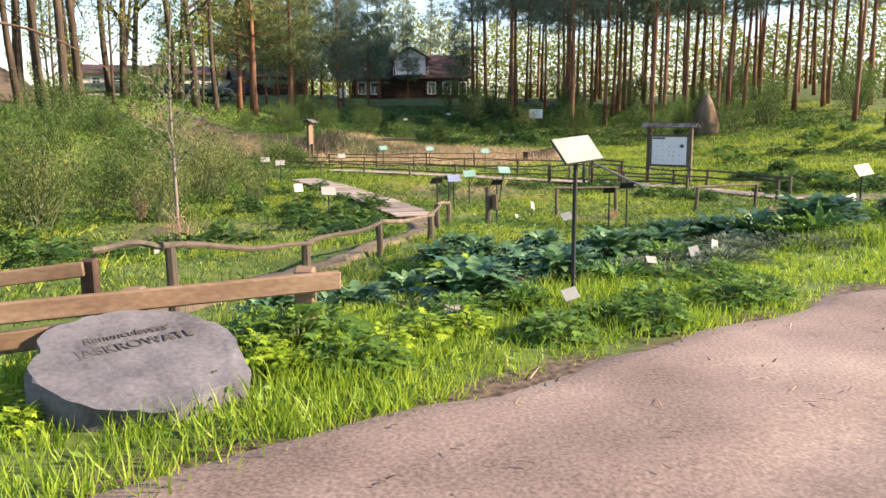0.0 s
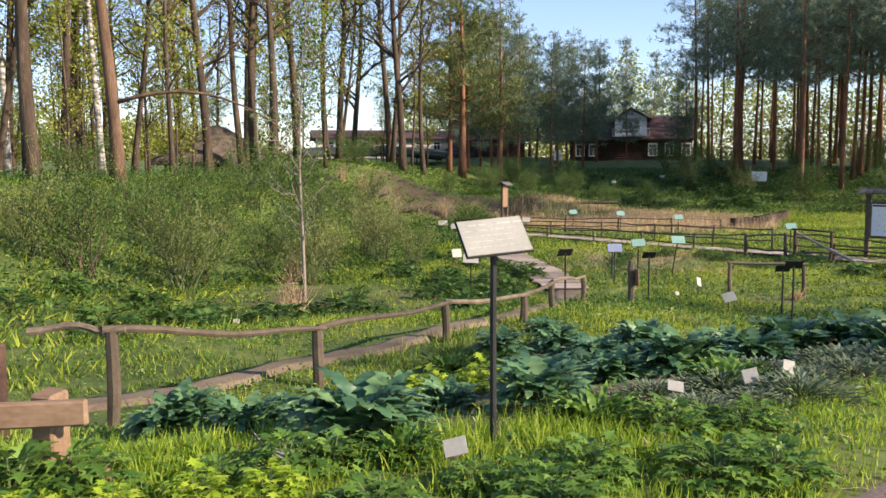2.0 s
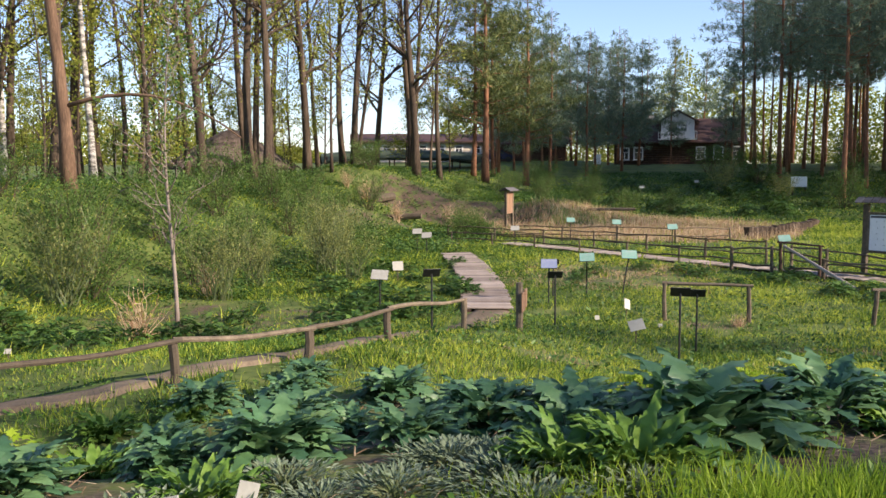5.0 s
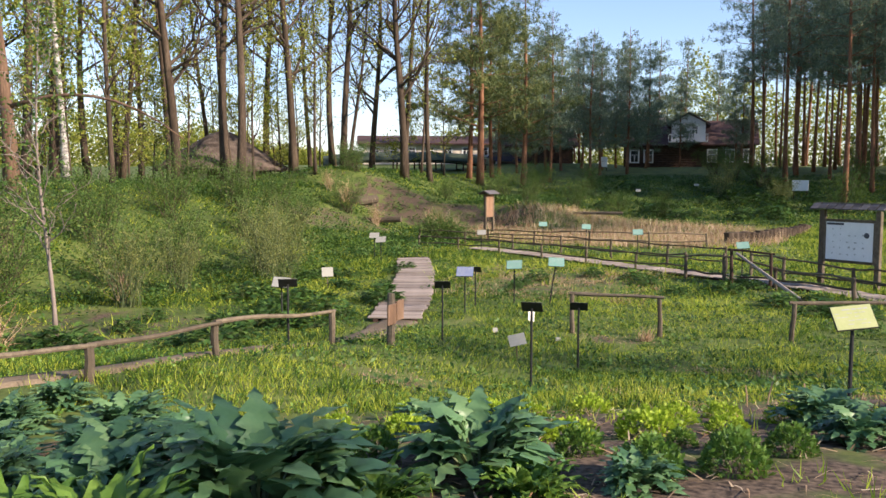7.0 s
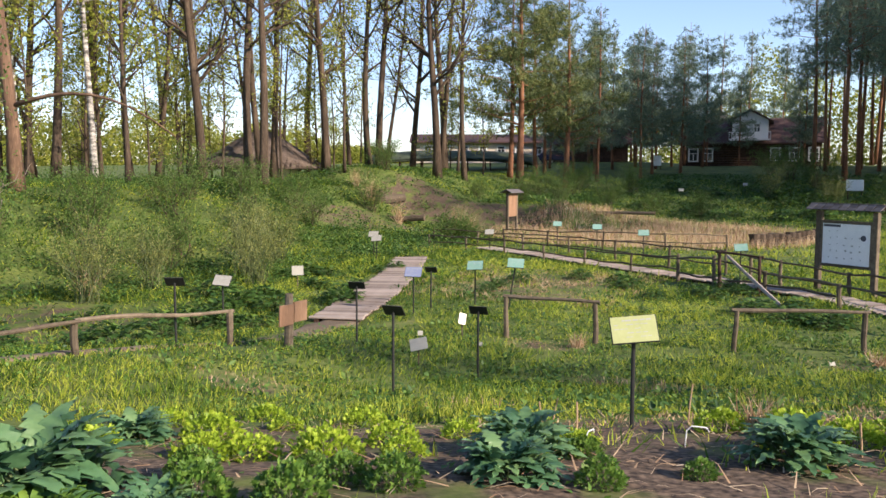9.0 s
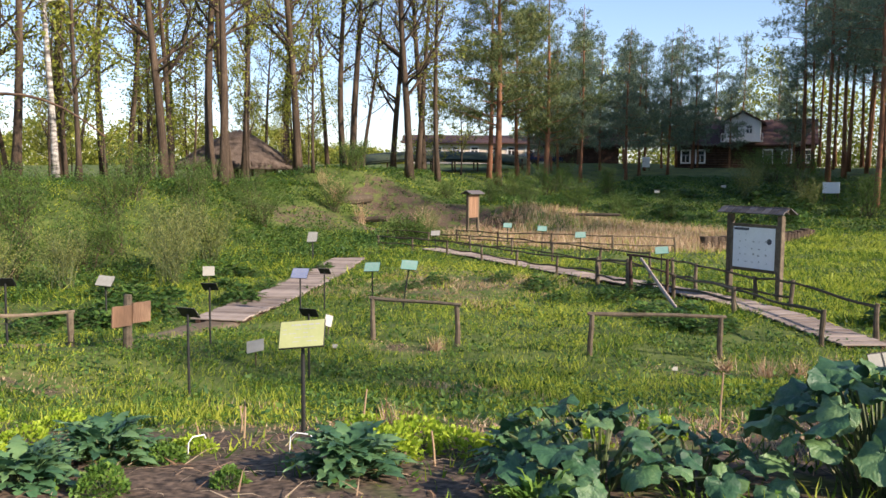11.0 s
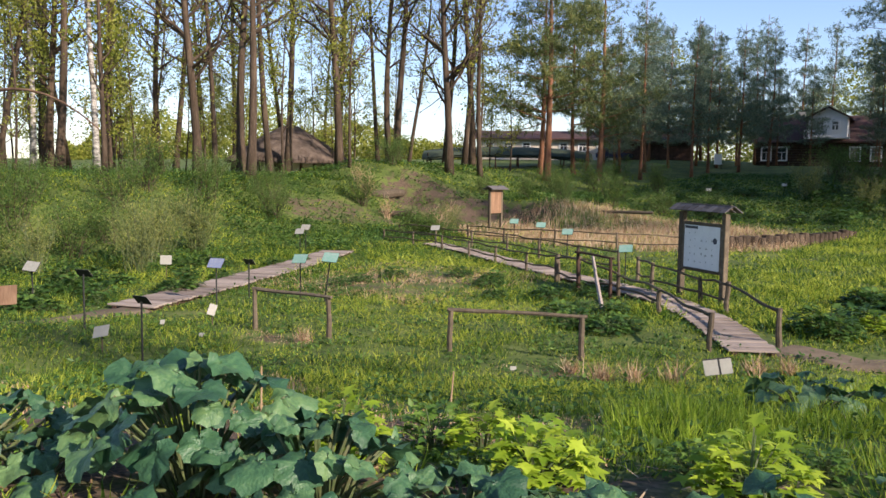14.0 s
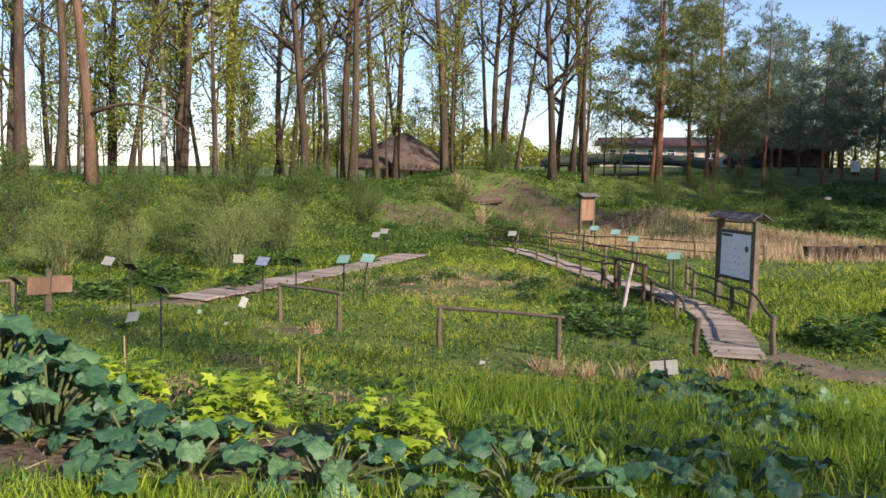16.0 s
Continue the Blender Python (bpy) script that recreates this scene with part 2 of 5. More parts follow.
        if smooth_faces:
            me.shade_smooth()
        return me


def quick_mesh(name, verts, faces, mat, smooth_faces=False):
    """A mesh from arrays: verts (n, 3), faces (m, k)."""
    me = bpy.data.meshes.new(name)
    m, k = faces.shape
    me.vertices.add(len(verts))
    me.vertices.foreach_set("co", np.asarray(verts, np.float32).ravel())
    me.loops.add(m * k)
    me.loops.foreach_set("vertex_index", faces.astype(np.int32).ravel())
    me.polygons.add(m)
    me.polygons.foreach_set("loop_start", np.arange(0, m * k, k, dtype=np.int32))
    me.update(calc_edges=True)
    me.materials.append(mat)
    if smooth_faces:
        me.shade_smooth()
    return me


LEAF = (np.array([(0, 0, 0), (0.42, 0.5, 0.08), (1, 0, -0.06), (0.42, -0.5, 0.08)]), np.array([(0, 1, 2), (0, 2, 3)]))
BLADE = (np.array([(0, 0.5, 0), (0, -0.5, 0), (0.6, 0.22, 0.1), (0.6, -0.22, 0.1), (1, 0, 0.0)]), np.array([(0, 1, 3), (0, 3, 2), (2, 3, 4)]))
NEEDLE = (np.array([(0, 0.16, 0), (0, -0.16, 0), (1, 0, 0)]), np.array([(0, 1, 2)]))
LOBED = (np.array([(0, 0, 0), (0.25, 0.2, 0.03), (0.2, 0.55, -0.02), (0.45, 0.24, 0.04), (0.6, 0.62, -0.05), (0.66, 0.2, 0.02), (1.0, 0.0, -0.12), (0.66, -0.2, 0.02), (0.6, -0.62, -0.05), (0.45, -0.24, 0.04), (0.2, -0.55, -0.02), (0.25, -0.2, 0.03), (0.45, 0, -0.03)]),
         np.array([(0, 1, 12), (1, 2, 3), (1, 3, 12), (3, 4, 5), (3, 5, 12), (5, 6, 12), (6, 7, 12), (7, 8, 9), (7, 9, 12), (9, 10, 11), (9, 11, 12), (11, 0, 12)]))


def cards(shape, base, axis, length, width, rng, flat=0.0):
    """Many small leaves of one shape: base points, directions, lengths and widths."""
    t, f = shape
    n = len(base)
    axis = axis / (np.linalg.norm(axis, axis=1)[:, None] + 1e-9)
    up = rng.normal(size=(n, 3)) * (1 - flat) + np.array((0, 0, 1.0)) * (flat * 2)
    side = np.cross(up, axis)
    side /= np.linalg.norm(side, axis=1)[:, None] + 1e-9
    nrm = np.cross(axis, side)
    length, width = np.broadcast_to(length, n), np.broadcast_to(width, n)
    v = base[:, None, :] + t[None, :, 0, None] * (axis * length[:, None])[:, None, :] + t[None, :, 1, None] * (side * width[:, None])[:, None, :] + t[None, :, 2, None] * (nrm * length[:, None])[:, None, :]
    k = len(t)
    return v.reshape(-1, 3), (f[None] + (np.arange(n) * k)[:, None, None]).reshape(-1, 3)


def part(name, data, material_, parent, label=""):
    """Links a bmesh, Geo or mesh as one mesh object under a thing or under a part."""
    if isinstance(data, Geo):
        data = data.mesh(name, material_)
    elif isinstance(data, bmesh.types.BMesh):
        bm, data = data, bpy.data.meshes.new(name)
        bm.to_mesh(data)
        bm.free()
        data.materials.append(material_)
    ob = new(name, data)
    ob.parent = parent
    if label:
        ob["label"] = label
    return ob


def block(sx, sy, sz, m=Matrix(), bevel=0.01, jitter=0.0, rng=random):
    """A box with rounded, slightly uneven edges."""
    bm = bmesh.new()
    bmesh.ops.create_cube(bm, size=1)
    for v in bm.verts:
        v.co = Vector((v.co.x * sx, v.co.y * sy, v.co.z * sz)) + Vector([rng.uniform(-jitter, jitter) for _ in range(3)])
    if bevel:
        bmesh.ops.bevel(bm, geom=bm.edges[:], offset=bevel, segments=1, affect="EDGES")
    bm.transform(m)
    return bm


def log_geo(a, b, r0, r1, rng, wander=0.03, sides=8, steps=6):
    """A crooked round pole from a to b."""
    g = Geo()
    a, b = np.array(a, float), np.array(b, float)
    pts, rad = [], []
    w1, w2 = rng.uniform(0, 6.3), rng.uniform(0, 6.3)
    f1, f2, f3 = rng.uniform(2, 6.5), rng.uniform(2, 6), rng.uniform(2.5, 7)
    for i in range(steps + 1):
        k = i / steps
        off = np.array((math.sin(w1 + k * f1), math.cos(w2 + k * f2), 0.8 * math.sin(w2 + k * f3))) * wander * math.sin(math.pi * min(1, k + 0.05))
        pts.append(a + (b - a) * k + off)
        rad.append((r0 + (r1 - r0) * k) * rng.uniform(0.9, 1.1))
    g.tube(pts, rad, sides)
    return g


def thing(name, x, y, z, rz, label, category, group="", kind=""):
    e = new(name)
    e.empty_display_size = 0.2
    e.matrix_world = pose(x, y, z, 0, 0, rz)
    return tagged(e, label, category, group, kind)



# ---- lie of the land ----
def smooth(a, b, v):
    t = min(1.0, max(0.0, (v - a) / (b - a)))
    return t * t * (3 - 2 * t)
def road_edge(x):
    """y of the road's meadow-side edge."""
    return 3.5 + 0.73 * x if x < 4 else 6.42 + 0.64 * (x - 4)
def height(x, y):
    s = (y - road_edge(x)) * 0.81
    k = smooth(0, 4, x)
    h = -1.4 * smooth(0.6, 10.0, s) * k - (0.65 * smooth(1.0, 4.8, s) + 0.75 * smooth(7, 13.5, s)) * (1 - k)
    h += 4.6 * smooth(44, 118, y)                                  # slope up to the house
    h += 1.7 * smooth(9, 30, x - 0.25 * (y - 45)) * smooth(22, 50, y)     # wood floor on the rise
    foot = -5.0 - 3.5 * smooth(8, 24, y) - 2.5 * smooth(30, 44, y)
    far = 1 - smooth(46, 90, y)
    h += (2.5 * smooth(0, 8.5, foot - x) * smooth(6, 14, s)) * (0.25 + 0.75 * far)
    h += 1.25 * smooth(48.5, 52, y - 0.1 * x + 0.8 * math.sin(0.9 * x)) * (1 - smooth(-8, 0, x)) * smooth(-30, -14, x) * far
    return h

# ---- ground, road, paths ----
def band(v, a, b, c, d):
    return smooth(a, b, v) * (1 - smooth(c, d, v))


def bumps(x, y):
    return 0.05 * noise.noise((x * 0.7, y * 0.7, 0)) + 0.02 * noise.noise((x * 2.3, y * 2.3, 5))


def side_of_road(x, y):
    return (y - road_edge(x)) * 0.81


def land(x, y):
    """Ground height with its small bumps, level on the road."""
    return height(x, y) + bumps(x, y) * smooth(0.2, 1.5, side_of_road(x, y))


def soil_at(x, y):
    s = side_of_road(x, y)
    bed = 0.52 * band(s, 1.0, 1.7, 4.2, 5.6) * band(x, 2.0, 4.5, 10.2, 12.2)
    bed = max(bed, 0.4 * band(s, 1.0, 1.8, 5.0, 6.5) * band(x, -1, 0.5, 3, 5))
    bed = max(bed, 0.5 * band(s, 0.9, 1.3, 2.2, 3.0) * band(x, 9.5, 10.5, 12.7, 13.5))
    for px, py, rx in ((3.6, 20.2, 1.0), (5.6, 17.9, 1.1), (6.7, 17.3, 0.9), (8.6, 16.6, 1.2), (2.0, 14.6, 0.8), (9.6, 15.4, 0.9), (4.6, 15.0, 0.8), (8.3, 20.9, 0.9)):
        bed = max(bed, 0.36 * (1 - smooth(0.4, 1.3, math.hypot((x - px) / rx, (y - py) / 0.5))))
    bank = max(0.47 * band(x, -18, -16, -7, -4) * band(y, 46, 47.5, 50.5, 52.5), 0.42 * band(x, -16.5, -15, -13, -12) * band(y, 36, 38, 43, 46))
    low = 0.36 * band(x, -9, -7, -4, -2.5) * band(y, 14.5, 16, 19, 21)
    tan = 0.34 * band(x, -1.8, -0.6, 2.0, 3.4) * band(y, 24.5, 26, 29, 31)
    return max(bed, bank, low, tan)


def spread(lo, hi, fine0, fine1, step, far):
    mid = np.arange(fine0, fine1 + 0.01, step)
    k = np.arange(1, far + 1) / far
    return np.concatenate((fine0 + (lo - fine0) * (k ** 3)[::-1], mid, fine1 + (hi - fine1) * k ** 3))


def make_ground():
    xs, ys = spread(-1600, 1600, -24, 26, 0.35, 22), spread(-1200, 2200, -2, 60, 0.35, 22)
    nx, ny = len(xs), len(ys)
    v = np.array([(x, y, land(x, y)) for y in ys for x in xs])
    i = np.arange(nx - 1)[None, :] + np.arange(ny - 1)[:, None] * nx
    f = np.stack((i, i + 1, i + 1 + nx, i + nx), -1).reshape(-1, 4)
    me = quick_mesh("ground", v, f, M_TURF, True)
    at = me.attributes.new("soil", "FLOAT", "POINT")
    at.data.foreach_set("value", np.array([max(soil_at(p[0], p[1]), 0.5 * band(side_of_road(p[0], p[1]), -9, -8, 0.0, 0.45)) for p in v], np.float32))
    return tagged(new("ground", me), "rough grassy meadow ground with open soil beds", "ground", kind="structure")


make_ground()


def strip(name, centre, halves, mat, lift, label, category, rows=9, wob=0.12, ruts=()):
    """A ribbon that lies on the ground along a line of points, with an uneven edge."""
    c = np.array(centre, float)
    dense = []
    for a, b in zip(c[:-1], c[1:]):
        k = max(2, int(np.linalg.norm(b - a) / 0.25))
        dense += [a + (b - a) * i / k for i in range(k)]
    dense.append(c[-1])
    dense = np.array(dense)
    t = np.gradient(dense, axis=0)
    t /= np.linalg.norm(t, axis=1)[:, None]
    nrm = np.stack((-t[:, 1], t[:, 0]), 1)
    hw = np.interp(np.linspace(0, 1, len(dense)), np.linspace(0, 1, len(halves)), halves)
    v = []
    for i, (p, q) in enumerate(zip(dense, nrm)):
        wl, wr = (hw[i] * (1 + wob * noise.noise((p[0] * 1.7, p[1] * 1.7, k))) + 0.1 * noise.noise((p[0] * 5, p[1] * 5, k)) for k in (3, 9))
        for j in range(rows):
            u = -wr + (wl + wr) * j / (rows - 1)
            x, y = p + q * u
            v.append((x, y, land(x, y) + (lift if 0 < j < rows - 1 else -0.03) + 0.012 * noise.noise((x * 3, y * 3, 2)) - sum(0.028 * math.exp(-((u - c + 0.08 * math.sin(p[0])) / 0.16) ** 2) for c in ruts)))
    n = len(dense)
    i = np.arange(rows - 1)[None, :] + np.arange(n - 1)[:, None] * rows
    f = np.stack((i, i + rows, i + rows + 1, i + 1), -1).reshape(-1, 4)
    return tagged(new(name, quick_mesh(name, np.array(v), f, mat, True)), label, category, kind="structure")


strip("road", [(x, road_edge(x) - 2.52) for x in (-30, -12, -6, -3, 0, 2, 4, 6, 9, 13, 18, 26, 40)], [2.05] * 13, M_ROAD, 0.035, "sandy dirt road with wheel ruts", "road", rows=33, wob=0.07, ruts=(-0.8, 0.75))
strip("dirt_path", [(-8, 3.6), (-4.6, 6.0), (-2.5, 8.0), (-1.95, 9.2), (-1.4, 10.3), (-0.95, 11.5), (-0.55, 12.8), (-0.4, 14.2), (-0.35, 16.8), (-0.4, 18.9), (-0.65, 20.6)], [0.3, 0.3, 0.24, 0.2, 0.2, 0.2, 0.2, 0.22, 0.26, 0.38, 0.45], M_PATH, 0.05, "trodden dirt footpath beside the rail", "path")
strip("dirt_path", [(10.7, 24.6), (11.8, 24.2), (13.6, 24.6), (16.5, 26)], [0.5, 0.45, 0.4, 0.4], M_PATH, 0.075, "trodden dirt footpath at the end of the boardwalk", "path")
strip("dirt_path", [(-5.9, 33), (-7.2, 37), (-9.5, 41), (-12.5, 44.5)], [0.5, 0.5, 0.6, 0.7], M_PATH, 0.035, "grassy trodden footpath past the pond", "path")


# ---- trees ----
def tree_mesh(seed, H, r0, first, limbs, reach, rise, twigs, leaves, leaf_size, fork=False, wander=0.02, low_limb=None):
    """Trunk, limbs and twigs of a broad-leaved tree, and its leaf positions."""
    rng = np.random.default_rng(seed)
    g, tips = Geo(), []
    bend = rng.normal(0, wander * 1.3, 2)
    w = rng.uniform(0, 6.3, 2)

    def stem(k):
        return np.array((bend[0] * H * k + 0.011 * H * (math.sin(w[0] + 6 * k) - math.sin(w[0])), bend[1] * H * k + 0.011 * H * (math.sin(w[1] + 5 * k) - math.sin(w[1])), H * k))

    ks = np.linspace(0, 1, 12)
    g.tube([stem(k) for k in ks], [r0 * (1.35 if k == 0 else 1) * (1 - 0.86 * k) for k in ks], 9)

    def limb(p, d, length, r, depth):
        pts, rad, q = [p], [r], p.copy()
        n = 5 if depth == 0 else 3
        for i in range(n):
            d = d + rng.normal(0, 0.16, 3) + np.array((0, 0, 0.09))
            d /= np.linalg.norm(d)
            q = q + d * length / n
            pts.append(q.copy())
            rad.append(r * (1 - 0.8 * (i + 1) / n))
            if depth < 2:
                for _ in range(twigs if depth == 0 else 1):
                    if rng.random() < 0.75:
                        e = d + rng.normal(0, 0.6, 3)
                        limb(q.copy(), e / np.linalg.norm(e), length * rng.uniform(0.28, 0.5), max(0.008, rad[-1] * 0.55), depth + 1)
            if depth > 0:
                tips.append((q.copy(), d.copy()))
        g.tube(pts, rad, 5 if depth == 0 else 3, False)

    for i in range(limbs):
        k = first + (0.98 - first) * (i + rng.random()) / limbs
        a = rng.uniform(0, 2 * math.pi)
        d = np.array((math.cos(a), math.sin(a), rise * rng.uniform(0.6, 1.4)))
        limb(stem(k), d / np.linalg.norm(d), H * reach * (1.15 - 0.75 * k) * rng.uniform(0.6, 1.2), r0 * 0.5 * (1 - 0.72 * k), 0)
    if fork:
        d = np.array((rng.choice((-0.35, 0.35)), 0.1, 1.0))
        limb(stem(0.24), d / np.linalg.norm(d), H * 0.55, r0 * 0.62, 0)
    if low_limb:
        x, z0, n = low_limb
        pts = [stem(z0 / H) + np.array((x * k, 0.2 * k, 0.75 * math.sin(2.4 * k) - 1.5 * k * k)) for k in np.linspace(0, 1, 9)]
        g.tube(pts, [0.08 * (1 - 0.75 * k) for k in np.linspace(0, 1, 9)], 6)
    idx = rng.integers(0, len(tips), leaves)
    base = np.array([tips[i][0] for i in idx]) + rng.normal(0, 0.22, (leaves, 3))
    axis = np.array([tips[i][1] for i in idx]) + rng.normal(0, 0.7, (leaves, 3))
    lv, lf = cards(LEAF, base, axis, leaf_size * rng.uniform(0.6, 1.3, leaves), leaf_size * 0.7 * rng.uniform(0.6, 1.2, leaves), rng)
    return g, lv, lf


def make_tree(name, label, category, bark, leafmat, group, *args, **kw):
    e = thing(name, 0, 0, -300, 0, label, category, group)
    g, lv, lf = tree_mesh(*args, **kw)
    me = g.mesh("trunk", bark, True)
    part("trunk", me, bark, e)
    part("crown", quick_mesh("crown", lv, lf, leafmat), leafmat, e)
    return e


def pine_mesh(seed, H, r0, first, whorls, reach, tufts, size, droop=0.1):
    """Trunk, limbs and needle tufts of a pine."""
    rng = np.random.default_rng(seed)
    g = Geo()
    bend = rng.normal(0, 0.012, 2)
    stem = lambda k: np.array((bend[0] * H * k + 0.1 * math.sin(6 * k + seed), bend[1] * H * k, H * k))
    ks = np.linspace(0, 1, 10)
    g.tube([stem(k) for k in ks], [r0 * (1.25 if k == 0 else 1) * (1 - 0.9 * k) for k in ks], 8)
    segs = []
    for i in range(whorls):
        k = first + (0.97 - first) * (i + 0.5 * rng.random()) / whorls
        u = (k - first) / (1 - first)
        for _ in range(int(rng.integers(3, 6))):
            a = rng.uniform(0, 2 * math.pi)
            length = H * reach * (0.55 + 0.6 * math.sin(math.pi * min(1, u * 0.75 + 0.2))) * (1 - 0.72 * u) * rng.uniform(0.5, 1.25)
            d = np.array((math.cos(a), math.sin(a), rng.uniform(-0.05, 0.35) + 0.5 * u))
            p = stem(k)
            pts = [p]
            for j in range(4):
                d = d + rng.normal(0, 0.1, 3) + np.array((0, 0, 0.12 - droop))
                pts.append(pts[-1] + d / np.linalg.norm(d) * length / 4)
            g.tube(pts, [max(0.012, r0 * 0.2 * (1 - u) * (1 - 0.2 * j)) for j in range(5)], 4, False)
            for j in range(1, 5):
                segs.append((pts[j], length, j))
    for _ in range(int(8 * first / 0.3)):                              # dead stubs on the bare stem
        k, a = rng.uniform(0.25 * first, first), rng.uniform(0, 6.28)
        p, length = stem(k), rng.uniform(0.3, 1.3)
        g.tube([p, p + np.array((math.cos(a), math.sin(a), 0.1)) * length], [0.02, 0.008], 3, False)
    w = np.array([s[1] * s[2] for s in segs])
    idx = rng.choice(len(segs), tufts, p=w / w.sum())
    centre = np.array([segs[i][0] for i in idx]) + rng.normal(0, 1, (tufts, 3)) * np.array((0.42, 0.42, 0.2)) * (H / 18)
    nb = 11
    base = np.repeat(centre, nb, 0) + rng.normal(0, 0.08, (tufts * nb, 3))
    axis = rng.normal(0, 1, (tufts * nb, 3)) + np.array((0, 0, 0.45))
    n = tufts * nb
    lv, lf = cards(NEEDLE, base, axis, size * rng.uniform(0.6, 1.3, n), size * 0.42 * rng.uniform(0.6, 1.2, n), rng)
    return g, lv, lf


def make_pine(label, needles, group, *args, **kw):
    e = thing("pine_tree", 0, 0, -300, 0, label, "pine tree", group)
    g, lv, lf = pine_mesh(*args, **kw)
    part("trunk", g.mesh("trunk", M_BARKRED, True), M_BARKRED, e)
    part("crown", quick_mesh("crown", lv, lf, needles), needles, e)
    return e


def plant_all(kinds, spots, seed, lo=0.9, hi=1.12, sink=0.08):
    """Sets copies of the kinds at the spots, each turned and sized anew, and drops the models."""
    rng = random.Random(seed)
    for i, spot in enumerate(spots):
        k = kinds[i % len(kinds)]
        s = rng.uniform(lo, hi) * (spot[2] if len(spot) > 2 else 1)
        m = pose(spot[0], spot[1], land(spot[0], spot[1]) - sink * s, rng.uniform(-1, 1), rng.uniform(-1, 1), rng.uniform(0, 360)) @ Matrix.Diagonal((s, s, s, 1))
        copy_thing(k, m)


def drop_models(kinds):
    for k in kinds:
        for o in (*k.children_recursive, k):
            bpy.data.objects.remove(o)


GROVE = "alders and oaks of the grove"
grove = [make_tree("deciduous_tree", "tall slender alder with sparse spring leaves", "tree", M_BARK, M_SPRING, GROVE, 11 + i, *a) for i, a in enumerate([
    (21, 0.22, 0.3, 26, 0.2, 0.9, 3, 1700, 0.2), (24, 0.28, 0.36, 26, 0.22, 0.7, 3, 1500, 0.2), (19, 0.17, 0.25, 24, 0.2, 0.7, 3, 1900, 0.19), (22, 0.24, 0.2, 26, 0.26, 0.5, 3, 1300, 0.19), (23, 0.2, 0.42, 18, 0.18, 1.0, 2, 1500, 0.2)])]
thin = [make_tree("young_tree", "thin young tree with yellow-green spring leaves", "tree", M_BARK, M_SPRING, "young trees of the grove", 31 + i, *a) for i, a in enumerate([
    (11, 0.08, 0.12, 22, 0.2, 0.6, 1, 1900, 0.17), (13, 0.1, 0.2, 22, 0.18, 0.8, 1, 1700, 0.17), (8, 0.06, 0.1, 20, 0.24, 0.5, 1, 1700, 0.15)])]
birch = [make_tree("birch_tree", "white-barked birch with fresh yellow-green leaves", "birch tree", M_BIRCH, M_SPRING, "birches of the grove", 41 + i, 22, 0.17, 0.35, 22, 0.15, 0.9, 2, 2000, 0.17) for i in range(2)]
big = make_tree("deciduous_tree", "stout orange-lit alder with one long low limb", "tree", M_BARKLIT, M_SPRING, GROVE, 51, 22, 0.22, 0.35, 20, 0.2, 0.8, 3, 1200, 0.2, low_limb=(5.7, 2.75, 0), wander=0.004)
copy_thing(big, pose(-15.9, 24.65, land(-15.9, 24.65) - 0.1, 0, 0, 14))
forked = make_tree("deciduous_tree", "forked dark-barked tree with few leaves", "tree", M_BARK, M_SPRING, GROVE, 52, 20, 0.24, 0.4, 18, 0.22, 0.8, 2, 900, 0.2, fork=True, wander=0.004)
copy_thing(forked, pose(-17.4, 22.6, land(-17.4, 22.6) - 0.1, 0, 0, 20))
plant_all(grove, [(-25.8, 33.7), (-29.6, 39.0), (-29.1, 43.2), (-21.2, 38.6), (-26.1, 43.8), (-19.1, 39.7), (-17.9, 39.2, 0.8), (-32.9, 56.3, 1.15), (-22.0, 50.4, 1.15), (-26.4, 59.8), (-22.3, 56.0), (-21.3, 55.6), (-22.5, 58.4), (-16.2, 54.5), (-15.6, 57.3, 0.85), (-25.2, 26.9), (-20.5, 63.9), (-37, 41), (-40, 36), (-38, 52), (-24.5, 48.3), (-43, 60), (-27.5, 31.5), (-31.5, 36.5), (-23.2, 45.6), (-35.0, 46.5), (-30.5, 60.0), (-36.0, 64.0), (-24.5, 66.0), (-19.2, 60.8), (-43.0, 33.0), (-47.0, 45.0), (-50.0, 56.0), (-33.6, 27.4)], 5)
plant_all(thin, [(-28.1, 29.0), (-34.2, 42.9), (-33.3, 58.8), (-25.9, 54.9), (-28.0, 63.7), (-21.8, 65.9), (-17.6, 64.7), (-29.8, 25.9), (-32.5, 30.3), (-35.4, 33.7), (-36, 38), (-24, 40), (-31, 47), (-20.5, 44), (-33, 52), (-27, 36.5), (-39, 46), (-20, 34), (-22, 29.5), (-18.5, 31.5), (-45, 50), (-42, 42), (-19, 48), (-46, 38), (-40, 28), (-17.2, 59.5), (-13.8, 16.3, 0.65), (-46.6, 39.2), (-55.2, 41.4), (-33.1, 41.6), (-47.4, 61.5), (-41.5, 73.2), (-43.4, 49.4), (-38.7, 40.0), (-27.7, 47.2), (-47.3, 61.4), (-56.2, 60.4), (-29.7, 45.6), (-26.0, 54.3), (-32.6, 51.6), (-46.7, 42.4), (-61.7, 39.4), (-24.4, 54.6), (-44.4, 71.4), (-39.0, 74.9), (-48.4, 39.9), (-27.0, 37.4), (-31.9, 57.4), (-24.7, 73.4), (-36.9, 31.7), (-61.1, 51.8), (-30.9, 33.7), (-45.8, 34.0)], 6, 0.8, 1.2)
plant_all(birch, [(-29.9, 34.6), (-24.9, 35.2), (-34.5, 31.8)], 7)
# unseen trees along the road behind the walk, added to dapple the beds
plant_all(grove, [(38, 5.7), (51, -2.5), (45, -6)], 14)
drop_models(grove + thin + birch + [big, forked])

